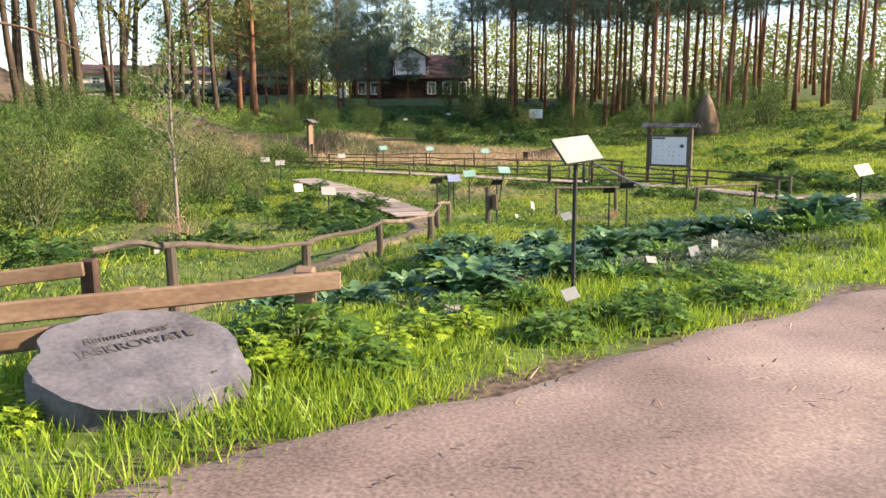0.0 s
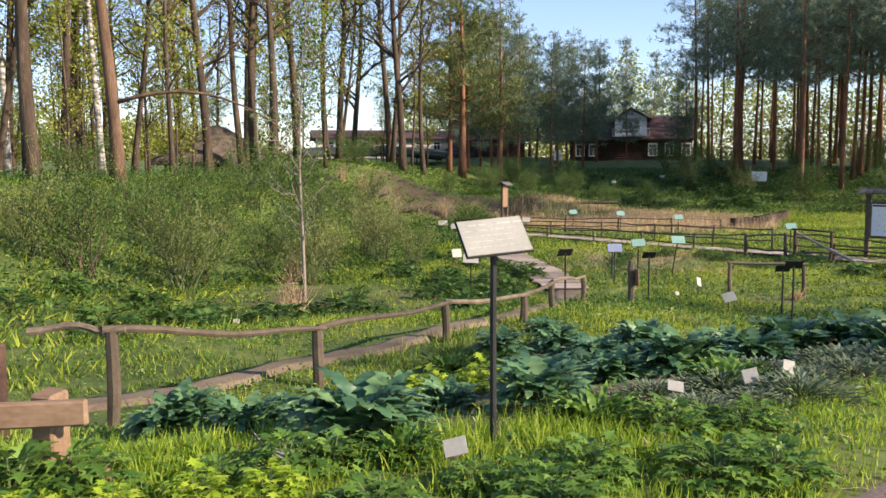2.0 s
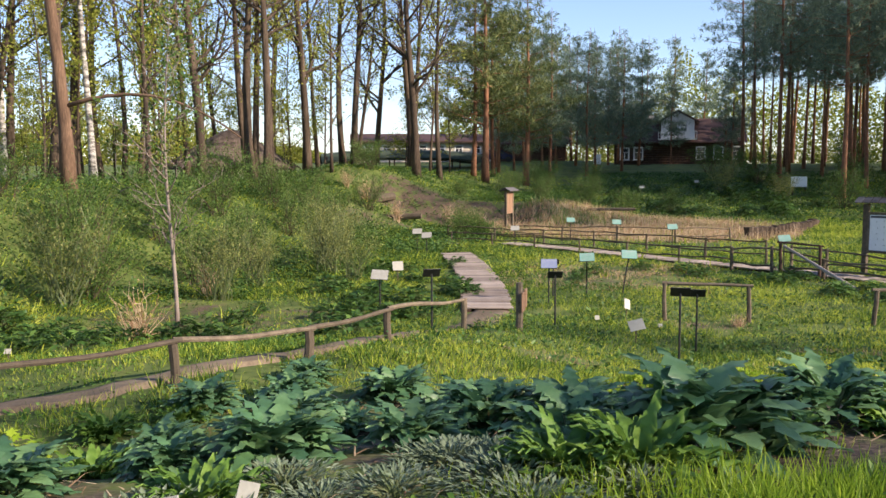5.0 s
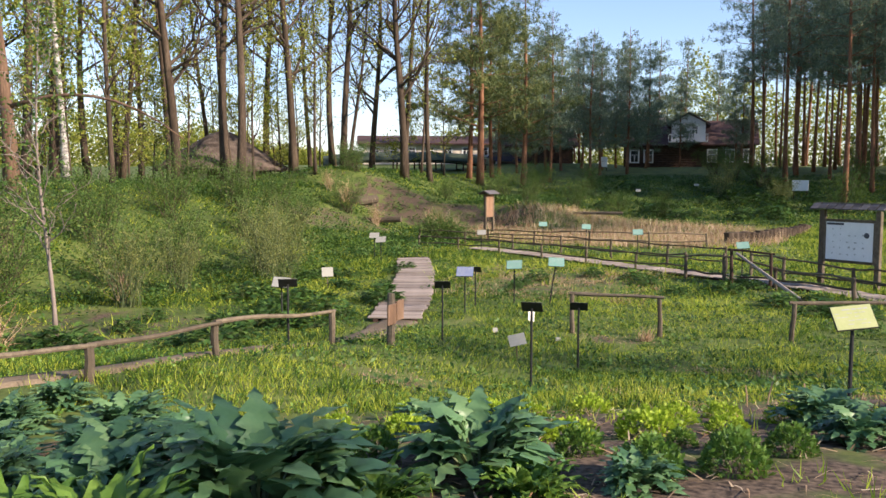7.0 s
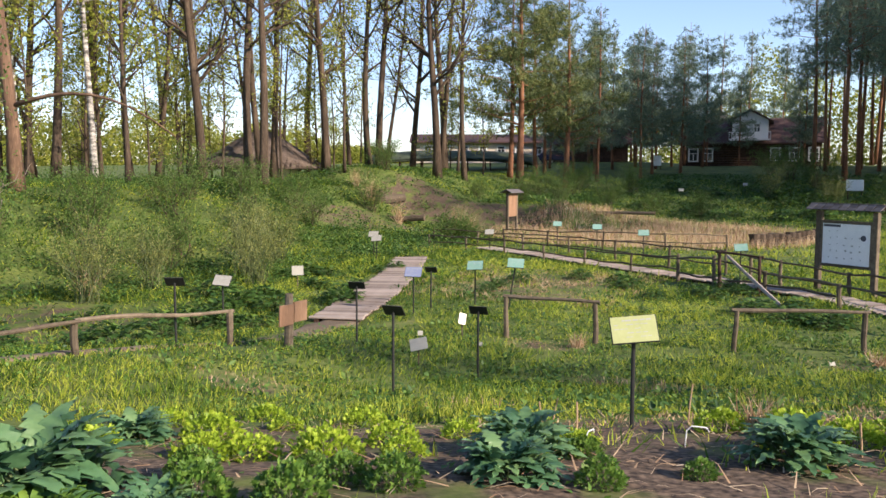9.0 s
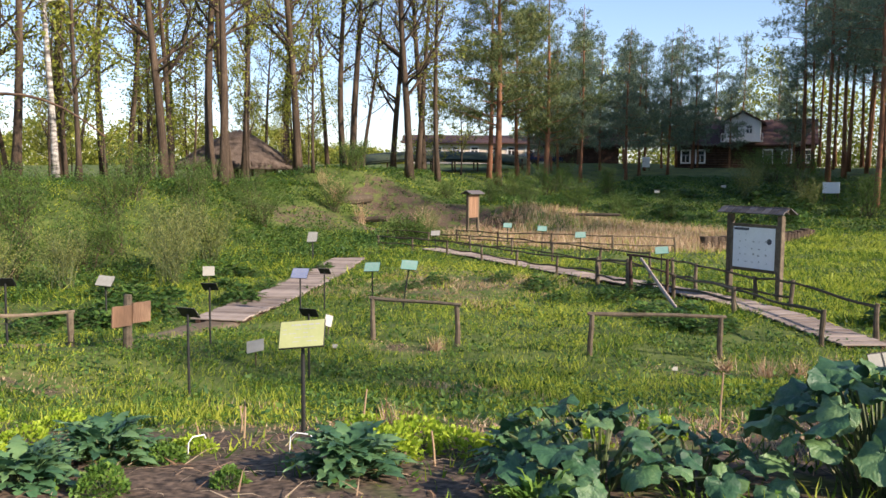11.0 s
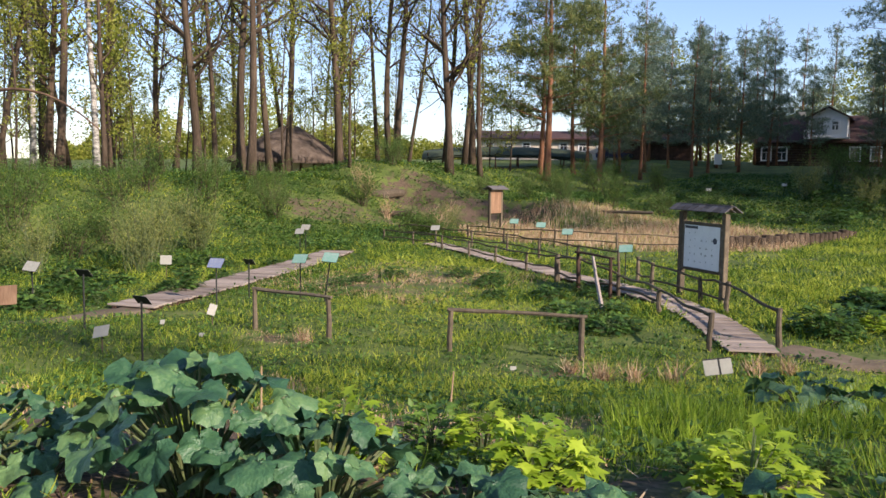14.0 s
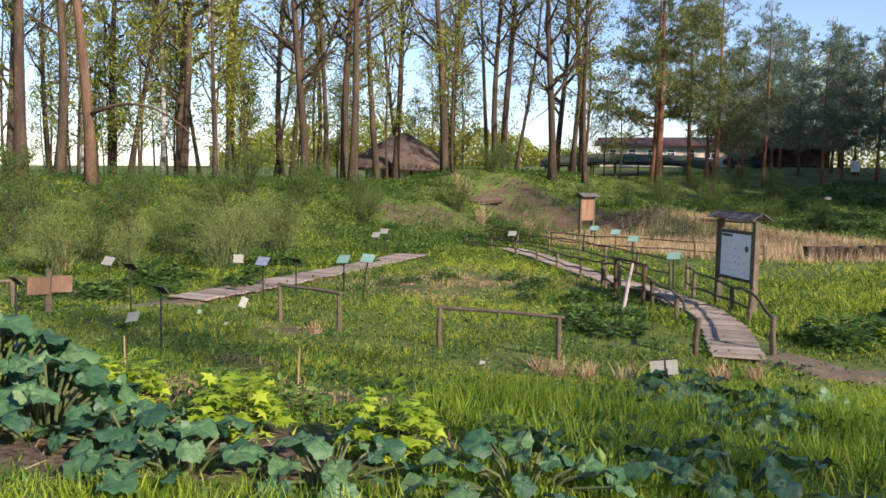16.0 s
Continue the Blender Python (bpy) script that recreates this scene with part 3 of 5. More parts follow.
WOOD = "pines of the tall wood"
wood = [make_pine("tall pine with a bare reddish trunk and dark crown", M_NEEDLE, WOOD, 61 + i, *a) for i, a in enumerate([
    (24, 0.19, 0.4, 14, 0.15, 560, 0.45), (22, 0.16, 0.46, 12, 0.15, 470, 0.45), (25, 0.21, 0.34, 15, 0.17, 640, 0.45)])]
bushy = [make_pine("bushy young pine with branches almost to the ground", M_NEEDLE, "pines before the house", 71 + i, *a) for i, a in enumerate([
    (15.5, 0.16, 0.2, 15, 0.17, 760, 0.4), (14, 0.14, 0.16, 15, 0.18, 760, 0.38)])]
big_pine = [make_pine("large dark pine with long drooping branches", M_NEEDLE_Y, "large pines by the pond", 81 + i, *a) for i, a in enumerate([
    (19, 0.27, 0.2, 15, 0.26, 1000, 0.5), (18, 0.22, 0.26, 13, 0.22, 800, 0.5)])]
plant_all(wood, [(4.9, 96), (6.5, 102), (7.9, 89.9), (9.6, 95.9), (10.6, 85.8), (10.5, 67.8, 0.95), (13.3, 91.7), (12.9, 75.6), (3.6, 101), (7.0, 83.7), (11.7, 99.3), (13.8, 93), (14.1, 86.9), (13.8, 70.5), (17.3, 82.2), (20.1, 89.8), (23.2, 97.3), (19.5, 77.6), (15.7, 62), (24.2, 86.7), (20.8, 71), (24.9, 80.2), (20.8, 62.7), (30, 87), (27.3, 75.2), (34.1, 89.8), (32.7, 79.6), (28.9, 68.1), (36.6, 82.2), (33.6, 72.6), (40.6, 84.8), (27.6, 55.5), (35.7, 69.4), (41.3, 77.7), (25.4, 47.2), (16, 104), (20, 108), (26, 104), (31, 100), (37, 97), (44, 92), (47, 84), (17.5, 96), (22, 84), (28, 93), (9, 108), (4.5, 112), (12.5, 82), (18, 68), (38, 62), (44, 70), (50, 78), (6, 116), (9.5, 119), (13, 113), (17, 117), (21, 114), (25, 111), (29, 108), (34, 105), (39, 103), (44, 100), (49, 95), (53, 88), (11, 105), (15, 108.5), (19, 101), (24, 99), (29, 97), (34, 95), (40, 92), (45, 88), (22.5, 92.5), (26, 90), (31, 83), (37, 87), (16, 90), (18.7, 86), (21.5, 80), (30, 76), (25, 73), (32, 70), (16, 78), (38, 76), (8, 99)], 8)
plant_all(bushy, [(-17.8, 78.8), (-18.3, 86.2), (-13.0, 79.5), (-15.6, 93.7), (-11.0, 86.9), (-12.2, 99.1), (-8.4, 93.5), (-16.3, 82.7), (-15.6, 87.1), (-14.6, 99.7), (-11.1, 92.2), (-11.6, 104.4), (-7.7, 102.5), (-19.2, 115.7, 1.2), (-13.2, 122, 1.25), (-6, 128, 1.3), (-10, 130, 1.35), (-2, 131, 1.25), (2.5, 104.5, 0.8), (-22, 92), (-20.5, 101), (-25, 118, 1.2), (-17, 109), (-8.5, 109.5, 0.8), (-4.5, 107, 0.75), (1.6, 109, 0.8), (-11.5, 112, 0.9), (-31, 121, 1.1)], 9)
plant_all(big_pine, [(-14.9, 65.6, 1.05), (-16.6, 67.6), (-12.9, 70.5, 0.9), (-16.8, 74, 0.85)], 10, 0.97, 1.03)
# unseen pines along the road, added to cast shade on meadow, beds and road
plant_all(wood, [(43, 14.4, 0.92), (56, 4)], 12)
plant_all(wood[:1], [(30.5, -2.4, 0.84)], 13)
drop_models(wood + bushy + big_pine)


# ---- shrubs ----
def make_shrub(name, label, seed, w, h, stems, leaves, size, mat, spread_=0.5, bark=None):
    rng = np.random.default_rng(seed)
    e = thing(name, 0, 0, -300, 0, label, "shrub")
    g, tips = Geo(), []
    for _ in range(stems):
        a, lean = rng.uniform(0, 6.28), rng.uniform(0.05, spread_)
        p = np.array((rng.normal(0, w * 0.12), rng.normal(0, w * 0.12), 0))
        d = np.array((math.cos(a) * lean, math.sin(a) * lean, 1.0))
        n, L = 6, h * rng.uniform(0.6, 1.1)
        pts = [p]
        for j in range(n):
            d = d + rng.normal(0, 0.14, 3)
            pts.append(pts[-1] + d / np.linalg.norm(d) * L / n)
            tips += [(pts[-1], d)] * (j + 1)
            if j > 1:
                q = pts[-1] + (d * 0.6 + rng.normal(0, 0.5, 3)) * L * 0.22
                g.tube([pts[-1], q], [0.008, 0.004], 3, False)
                tips += [(q, d)] * 3
        g.tube(pts, [0.016 * (1 - 0.75 * j / n) * (h / 1.6) ** 0.5 for j in range(n + 1)], 4, False)
    tagged(part("stem", g, bark or M_BARK, e), kind="stuff")
    i = rng.integers(0, len(tips), leaves)
    base = np.array([tips[k][0] for k in i]) + rng.normal(0, 0.1 * w ** 0.5, (leaves, 3))
    base[:, 2] = np.maximum(base[:, 2], 0.05)
    axis = np.array([tips[k][1] for k in i]) + rng.normal(0, 0.6, (leaves, 3))
    lv, lf = cards(LEAF, base, axis, size * rng.uniform(0.6, 1.3, leaves), size * 0.5 * rng.uniform(0.7, 1.2, leaves), rng)
    part("foliage", quick_mesh("foliage", lv, lf, mat), mat, e)
    return e


green_shrub = [make_shrub("green_shrub", "leafy green shrub on the grassy bank", 91 + i, 1.6, 2.0, 18, 3400, 0.075, M_SHRUB, 0.7) for i in range(2)]
willow = [make_shrub("willow_shrub", "twiggy olive willow with catkin leaves", 95 + i, 1.2, 2.0, 26, 2000, 0.07, M_OLIVE, 0.45, M_STEM) for i in range(2)]
round_bush = [make_shrub("round_bush", "dense bright green rounded bush", 99, 1.5, 1.3, 34, 4200, 0.09, M_SHRUB, 1.0)]
dry = [make_shrub("dry_shrub", "leafless brown twiggy shrub", 101, 0.8, 1.3, 34, 60, 0.06, M_STRAW, 0.35, M_STRAW)]
plant_all(green_shrub, [(x, y, 0.78 * (k[0] if k else 1)) if y < 40 else (x, y, *k) for x, y, *k in [(-9.6, 15.2), (-11.2, 17.0, 1.1), (-10.4, 19.6, 1.1), (-12.2, 20.8, 1.2), (-9.2, 21.9), (-11.8, 24.0, 1.15), (-10.6, 26.4), (-13.2, 28.6, 1.2), (-11.4, 30.5), (-9.5, 24.6, 0.9), (-13.6, 33.0, 1.1), (-12.4, 35.6), (-14.4, 37.2), (-11.0, 12.6, 1.1), (-13.4, 13.6, 1.2), (-8.9, 18.2, 0.9), (-14.6, 30.8, 1.1), (-13.6, 25.5), (-15.4, 34.6), (-15.2, 21.6, 1.1), (-14.8, 44.2, 0.9), (-17.6, 50.2), (-20, 54), (-7.5, 53.2, 0.8), (-5.0, 54.6, 0.9), (-2.6, 56.2, 0.8), (-9.8, 53.0, 0.7), (-12.5, 52.6, 0.6), (-0.2, 57.6, 0.8), (-9.6, 62.5, 1.2), (-6.5, 66, 1.0), (-11.4, 60.6), (-12.2, 73), (2.6, 84, 1.4), (5.2, 78, 1.5), (0.6, 90, 1.3), (10.2, 62, 1.2), (14.5, 56, 1.3), (17, 60, 1.4), (24, 62, 1.5), (30, 60, 1.5), (12, 78, 1.5), (18, 84, 1.6), (23, 76, 1.6), (28, 82, 1.7), (33, 66, 1.6), (36, 76, 1.7), (21, 92, 1.8), (14, 98, 1.6), (32, 92, 1.8), (26.5, 67, 1.4), (20.5, 58, 1.1)]], 20)
plant_all(willow, [(-5.6, 24.0, 0.8), (-7.9, 26.4), (-7.0, 25.3, 0.9), (-8.4, 28.3), (-6.9, 19.9, 0.85), (-8.6, 17.0, 0.9), (-7.4, 22.2, 0.7), (-8.2, 43.0, 0.6), (-9.4, 44.4, 0.7), (6.5, 66, 1.1), (2.5, 70, 1.2), (-10.2, 14.5, 0.8)], 21)
plant_all(round_bush, [(-7.7, 39.7, 0.85), (-7.0, 40.1, 0.6)], 22)
plant_all(dry, [(-4.83, 14.85, 0.6), (-7.6, 20.4, 0.6), (-8.0, 41.2, 1.0), (-7.1, 40.4, 0.8), (-13.2, 44.4, 0.8), (-15.8, 45.8, 0.9), (-11.4, 47.5, 0.7), (-17.5, 47, 0.8)], 23)
drop_models(green_shrub + willow + round_bush + dry)
sapling = make_tree("sapling", "slim grey-brown sapling with small fresh leaves", "tree", M_PLANK, M_SHRUB, "", 55, 6.0, 0.042, 0.22, 26, 0.2, 0.8, 1, 1700, 0.075, wander=0.02)
copy_thing(sapling, pose(-5.46, 16.58, land(-5.46, 16.58) - 0.03, 0, 0, 30))
drop_models([sapling])

# ---- buildings ----
def gable_roof(L, W, z, rise, over, thick=0.16):
    g = Geo()
    for s in (-1, 1):
        y0, y1 = s * (W / 2 + over), 0
        z0, z1 = z - over * rise / (W / 2), z + rise
        x = L / 2 + over
        g.add([(-x, y0, z0), (x, y0, z0), (x, y1, z1), (-x, y1, z1), (-x, y0, z0 + thick), (x, y0, z0 + thick), (x, y1, z1 + thick), (-x, y1, z1 + thick)],
              [(0, 1, 2, 3), (4, 7, 6, 5), (0, 4, 5, 1), (1, 5, 6, 2), (2, 6, 7, 3), (3, 7, 4, 0)])
    return g


def window(parent, x, y, z, w, h, side=-1):
    """White frame with casing, crossbars and a dark pane, on a wall that faces -y."""
    m = lambda dx, dz, dy=0.0: Matrix.Translation((x + dx, y + side * (0.05 + dy), z + dz))
    p = Geo()
    p.box(m(0, 0, -0.03), w, 0.02, h)
    f = part("window", p, M_GLASS, parent, "white-framed casement window")
    for nm, dx, dz, sx, sz in (("jamb", -w / 2, 0, 0.18, h + 0.18), ("jamb", w / 2, 0, 0.18, h + 0.18), ("lintel", 0, h / 2, w - 0.18, 0.2), ("sill", 0, -h / 2, w - 0.18, 0.16), ("glazing_bar", 0, h * 0.12, w - 0.18, 0.06), ("mullion", 0, 0, 0.08, h * 0.2)):
        g = Geo()
        g.box(m(dx, dz if nm != "mullion" else -h * 0.17), sx, 0.1 if nm != "mullion" else 0.09, sz if nm != "mullion" else h * 0.5)
        part(nm, g, M_WHITE, f)


def house():
    e = thing("wooden_house", -5.0, 122, land(-5, 122) - 0.6, 5, "dark brown two-storey timber house with white windows", "house")
    W, D, H = 16.0, 9.0, 3.6
    g = Geo()
    g.box(Matrix.Translation((0, 0, H / 2)), W - 0.1, D - 0.1, H)
    wall = part("wall", g, M_DARKWOOD, e, "dark brown log walls")
    for i in range(12):                                       # horizontal logs on the front
        part("log", log_geo((-W / 2 - 0.2, -D / 2, 0.15 + i * 0.3), (W / 2 + 0.2, -D / 2, 0.15 + i * 0.3), 0.15, 0.15, np.random.default_rng(i), 0.01, 8, 3), M_DARKWOOD, wall)
    part("roof", gable_roof(W, D, H, 2.9, 0.7), M_REDROOF, e)
    c = Geo()                                                  # gabled upper front
    c.box(Matrix.Translation((0, -D / 2 + 0.6, 4.9)), 4.2, 3.2, 2.4)
    c.add([(-2.1, -D / 2 - 1.0, 6.1), (2.1, -D / 2 - 1.0, 6.1), (0, -D / 2 - 1.0, 7.2), (-2.1, 0, 6.1), (2.1, 0, 6.1), (0, 0, 7.2)], [(0, 1, 2), (5, 4, 3), (0, 2, 5, 3), (1, 4, 5, 2)])
    up = part("gable_front", c, M_WHITE, e, "white-boarded gable front")
    r = Geo()
    for s in (-1, 1):
        r.add([(s * 2.7, -D / 2 - 1.6, 5.78), (0, -D / 2 - 1.6, 7.3), (0, 0.5, 7.3), (s * 2.7, 0.5, 5.78), (s * 2.7, -D / 2 - 1.6, 5.95), (0, -D / 2 - 1.6, 7.48), (0, 0.5, 7.48), (s * 2.7, 0.5, 5.95)], [(0, 1, 2, 3), (4, 7, 6, 5), (0, 4, 5, 1), (0, 3, 7, 4), (2, 6, 7, 3)])
    part("gable_roof", r, M_REDROOF, e)
    for x in (-0.8, 0.8):
        window(e, x, -D / 2 - 1.0, 5.1, 0.8, 1.2)
    b = Geo()                                                  # balcony
    b.box(Matrix.Translation((0, -D / 2 - 1.5, 3.65)), 4.8, 1.3, 0.14)
    for i in range(17):
        b.box(Matrix.Translation((-2.4 + i * 0.3, -D / 2 - 2.1, 4.1)), 0.07, 0.05, 0.9)
    b.box(Matrix.Translation((0, -D / 2 - 2.1, 4.57)), 4.9, 0.1, 0.09)
    part("balcony", b, M_WHITE, e, "white railed balcony")
    for x in (-6.8, -5.0, 3.0, 5.2, 7.4):
        window(e, x, -D / 2 - 0.12, 1.85, 1.1, 1.6)
    d = Geo()
    d.box(Matrix.Translation((0, -D / 2 - 0.04, 1.3)), 1.2, 0.1, 2.3)
    part("door", d, M_DARKWOOD, e)
    k = Geo()
    k.box(Matrix.Translation((-3.5, 0.5, 6.5)), 0.8, 0.8, 1.4)
    part("chimney", k, M_PLASTER, e)


house()


def hut():
    e = thing("thatched_hut", -30.4, 54.3, land(-30.4, 54.3) - 0.15, 40, "round low hut with a shaggy grey-brown thatched roof", "hut")
    rng = np.random.default_rng(3)
    n = 16
    w = Geo()
    w.tube([(0, 0, 0), (0, 0, 0.25)], [2.75, 2.7], 16)
    wall = part("wall", w, M_PLASTER, e, "pale clay-daubed wall with posts")
    ring = [(2.7 * math.cos(i * 2 * math.pi / n), 2.7 * math.sin(i * 2 * math.pi / n)) for i in range(n)]
    for i, (x, y) in enumerate(ring):
        w = Geo()
        w.tube([(x, y, 0), (x, y, 1.7)], [0.12, 0.11], 6)
        part("post", w, M_DARKWOOD, wall)
        x2, y2 = ring[(i + 1) % n]
        if i != 11:
            w = Geo()
            w.box(pose((x + x2) / 2, (y + y2) / 2, 0.85, 0, 0, math.degrees(math.atan2(y2 - y, x2 - x))), 1.0, 0.1, 1.6)
            part("panel", w, M_PLASTER, wall)
    v, f, m = [], [], 28
    for j, (r, z) in enumerate(((0.15, 3.75), (0.8, 3.55), (1.8, 3.0), (2.9, 2.3), (3.9, 1.6), (4.55, 1.15), (4.5, 0.95), (3.7, 1.4))):
        for i in range(m):
            a = i * 2 * math.pi / m
            rr = r * (1 + rng.normal(0, 0.02))
            v.append((rr * math.cos(a), rr * math.sin(a), z + rng.normal(0, 0.04)))
    f = [(j * m + i, j * m + (i + 1) % m, (j + 1) * m + (i + 1) % m, (j + 1) * m + i) for j in range(7) for i in range(m)]
    part("roof", quick_mesh("roof", np.array(v), np.array(f), M_THATCH), M_THATCH, e)
    k = 2600
    a, u = rng.uniform(0, 6.28, k), rng.uniform(0.05, 1, k) ** 0.6
    base = np.stack((4.5 * u * np.cos(a), 4.5 * u * np.sin(a), 3.85 - 2.65 * u), 1)
    axis = np.stack((np.cos(a), np.sin(a), np.full(k, -0.62)), 1) + rng.normal(0, 0.12, (k, 3))
    lv, lf = cards(BLADE, base, axis, rng.uniform(0.4, 0.8, k), rng.uniform(0.05, 0.11, k), rng, 0.6)
    part("thatch", quick_mesh("thatch", lv, lf, M_THATCH), M_THATCH, e, "loose reed thatch")
    d = Geo()
    d.box(pose(2.72 * math.cos(11.5 * 2 * math.pi / n), 2.72 * math.sin(11.5 * 2 * math.pi / n), 0.75, 0, 0, 11.5 * 22.5 + 90), 0.9, 0.08, 1.5)
    part("door", d, M_DARKWOOD, e)


hut()


def pavilion():
    e = thing("long_shelter", -31.5, 88, land(-31.5, 88) - 1.0, 31, "long open shelter with a low mossy green roof", "shelter")
    r = Geo()
    n = 14
    pr = [(-2.6, 2.3), (-1.4, 2.95), (0, 3.2), (1.4, 2.95), (2.6, 2.3)]
    v = [(-9 + 18 * i / n, y, z - 0.5 * (abs(i - n / 2) / (n / 2)) ** 3) for i in range(n + 1) for y, z in pr]
    v += [(x, y, z - 0.2) for x, y, z in v]
    k = len(v) // 2
    q = [(i * 5 + j, i * 5 + j + 1, (i + 1) * 5 + j + 1, (i + 1) * 5 + j) for i in range(n) for j in range(4)]
    r.add(v, q + [tuple(i + k for i in f[::-1]) for f in q])
    part("roof", r, M_GREENROOF, e)
    for i in range(8):
        for y in (-2.2, 2.2):
            part("post", log_geo((-8.4 + 2.4 * i, y, 0), (-8.4 + 2.4 * i, y, 2.4), 0.09, 0.08, np.random.default_rng(i)), M_DARKWOOD, e)
    rail = Geo()
    rail.box(Matrix.Translation((0, -2.3, 0.85)), 17, 0.08, 0.14)
    part("rail", rail, M_DARKWOOD, e)
    f = thing("farm_building", -37, 110, land(-37, 110) - 0.3, 27, "long cream plastered building with a flat brown roof", "building")
    g = Geo()
    g.box(Matrix.Translation((0, 0, 1.4)), 20, 8, 2.8)
    part("wall", g, M_PLASTER, f)
    part("roof", gable_roof(20, 8, 2.8, 1.0, 0.8), M_REDROOF, f)
    for i in range(8):
        window(f, -8.4 + 2.4 * i, -4, 1.7, 1.0, 1.1)
    h = thing("farm_shed", -22.5, 108, land(-22.5, 108) - 0.2, 20, "low dark brown timber shed", "shed")
    g = Geo()
    g.box(Matrix.Translation((0, 0, 1.2)), 9, 5, 2.4)
    part("wall", g, M_DARKWOOD, h)
    part("roof", gable_roof(9, 5, 2.4, 1.5, 0.6), M_REDROOF, h)


pavilion()


def parked_car():
    e = thing("parked_car", -24.5, 101, land(-24.5, 101), 15, "dark blue car parked by the shed", "car")
    bm = bmesh.new()
    prof = [(-2.1, 0.35), (2.1, 0.35), (2.15, 0.8), (1.2, 0.95), (0.6, 1.45), (-1.2, 1.48), (-1.9, 0.98), (-2.15, 0.85)]
    a, b = [bm.verts.new((x, -0.85, z)) for x, z in prof], [bm.verts.new((x, 0.85, z)) for x, z in prof]
    bm.faces.new(a), bm.faces.new(b[::-1])
    for i in range(len(prof)):
        bm.faces.new((a[i], b[i], b[(i + 1) % 8], a[(i + 1) % 8]))
    bmesh.ops.recalc_face_normals(bm, faces=bm.faces[:])
    bmesh.ops.bevel(bm, geom=bm.edges[:], offset=0.06, segments=2, affect="EDGES")
    part("body", bm, M_BLUE, e)
    for x in (-1.35, 1.35):
        for y in (-0.8, 0.8):
            g = Geo()
            g.tube([(x, y - 0.1, 0.33), (x, y + 0.1, 0.33)], [0.33, 0.33], 16)
            part("wheel", g, M_IRON, e)
    g = Geo()
    for y in (-0.86, 0.86):
        g.add([(-1.5, y, 1.0), (0.9, y, 1.0), (0.5, y, 1.36), (-1.1, y, 1.38)], [(0, 1, 2, 3)])
    part("side_window", g, M_GLASS, e)


parked_car()


# ---- board with map, orange board ----
def text_bars(g, x0, x1, z0, z1, rows, rng, y, h):
    for i in range(rows):
        z = z1 - (z1 - z0) * (i + 0.5) / rows
        x = x0
        while x < x1 - 0.02:
            w = rng.uniform(0.02, 0.09) * (x1 - x0)
            if rng.random() < 0.8:
                g.box(Matrix.Translation((min(x + w / 2, x1), y, z)), w, 0.002, h)
            x += w * 1.35


def map_board():
    e = thing("notice_board", 8.0, 29.1, land(8.0, 29.1) - 0.1, -35.5, "roofed timber notice board with a white map", "notice board")
    rng = random.Random(4)
    W = 1.5
    for x in (-W / 2, W / 2):
        part("post", block(0.13, 0.13, 2.2, pose(x, 0, 1.02, 0, 0, 0), 0.012, 0.006, rng), M_WOOD, e)
    part("panel", block(W - 0.15, 0.05, 1.12, Matrix.Translation((0, 0, 1.33)), 0.006), M_WOOD, e)
    s = part("map_sheet", block(1.28, 0.008, 0.98, Matrix.Translation((0, -0.032, 1.33)), 0.001), M_WHITE, e, "white map sheet with small plant drawings")
    g = Geo()
    for i in range(22):                                        # small drawings and captions
        x, z = -0.42 + 0.2 * (i % 5) + rng.uniform(-0.03, 0.03), 1.0 + 0.16 * (i // 5) + rng.uniform(-0.02, 0.02)
        g.box(Matrix.Translation((x, -0.0375, z)), rng.uniform(0.02, 0.06), 0.003, rng.uniform(0.015, 0.05))
    tagged(part("drawings", g, M_INK, s), kind="stuff")
    g = Geo()
    g.box(Matrix.Translation((-0.38, -0.0375, 1.765)), 0.46, 0.003, 0.06)
    part("title", g, M_INKD, s, "dark title bar")
    g = Geo()
    g.tube([(0.46, -0.036, 1.5), (0.46, -0.04, 1.5)], [0.07, 0.07], 14)
    part("compass_mark", g, M_INKD, s, "round dark compass mark")
    for x in (-0.66, 0.66):
        part("frame", block(0.06, 0.07, 1.12, Matrix.Translation((x, -0.012, 1.33)), 0.006), M_WOOD, e)
    for z in (0.81, 1.85):
        part("frame", block(1.26, 0.066, 0.07, Matrix.Translation((0, -0.012, z)), 0.006), M_WOOD, e)
    roof = part("roof", block(W + 0.36, 0.06, 0.1, Matrix.Translation((0, 0, 2.26)), 0.01), M_WOOD, e)
    for side in (-1, 1):
        for row in range(2):
            for i in range(9):
                m = pose(-W / 2 - 0.14 + 0.222 * i, side * (0.075 + 0.1 * row), 2.25 - 0.062 * row, side * -32, 0, rng.uniform(-1.5, 1.5))
                part("shingle", block(0.2, 0.15, 0.022, m, 0.003, 0.003, rng), M_ROOFSH, roof)


map_board()


def orange_board():
    e = thing("notice_board", -7.35, 45.6, land(-7.35, 45.6), 86, "tall orange-stained timber board with a small roof", "notice board")
    for x in (-0.5, 0.5):
        part("post", block(0.12, 0.12, 2.2, Matrix.Translation((x, 0, 1.0)), 0.01), M_WOOD, e)
    for i in range(5):
        part("board", block(0.19, 0.03, 1.15, Matrix.Translation((-0.39 + 0.195 * i, -0.03, 1.45)), 0.004), M_ORANGE, e)
    for side in (-1, 1):
        part("roof_board", block(1.4, 0.36, 0.04, pose(0, side * 0.15, 2.14, side * -28, 0, 0), 0.006), M_ROOFSH, e)


orange_board()


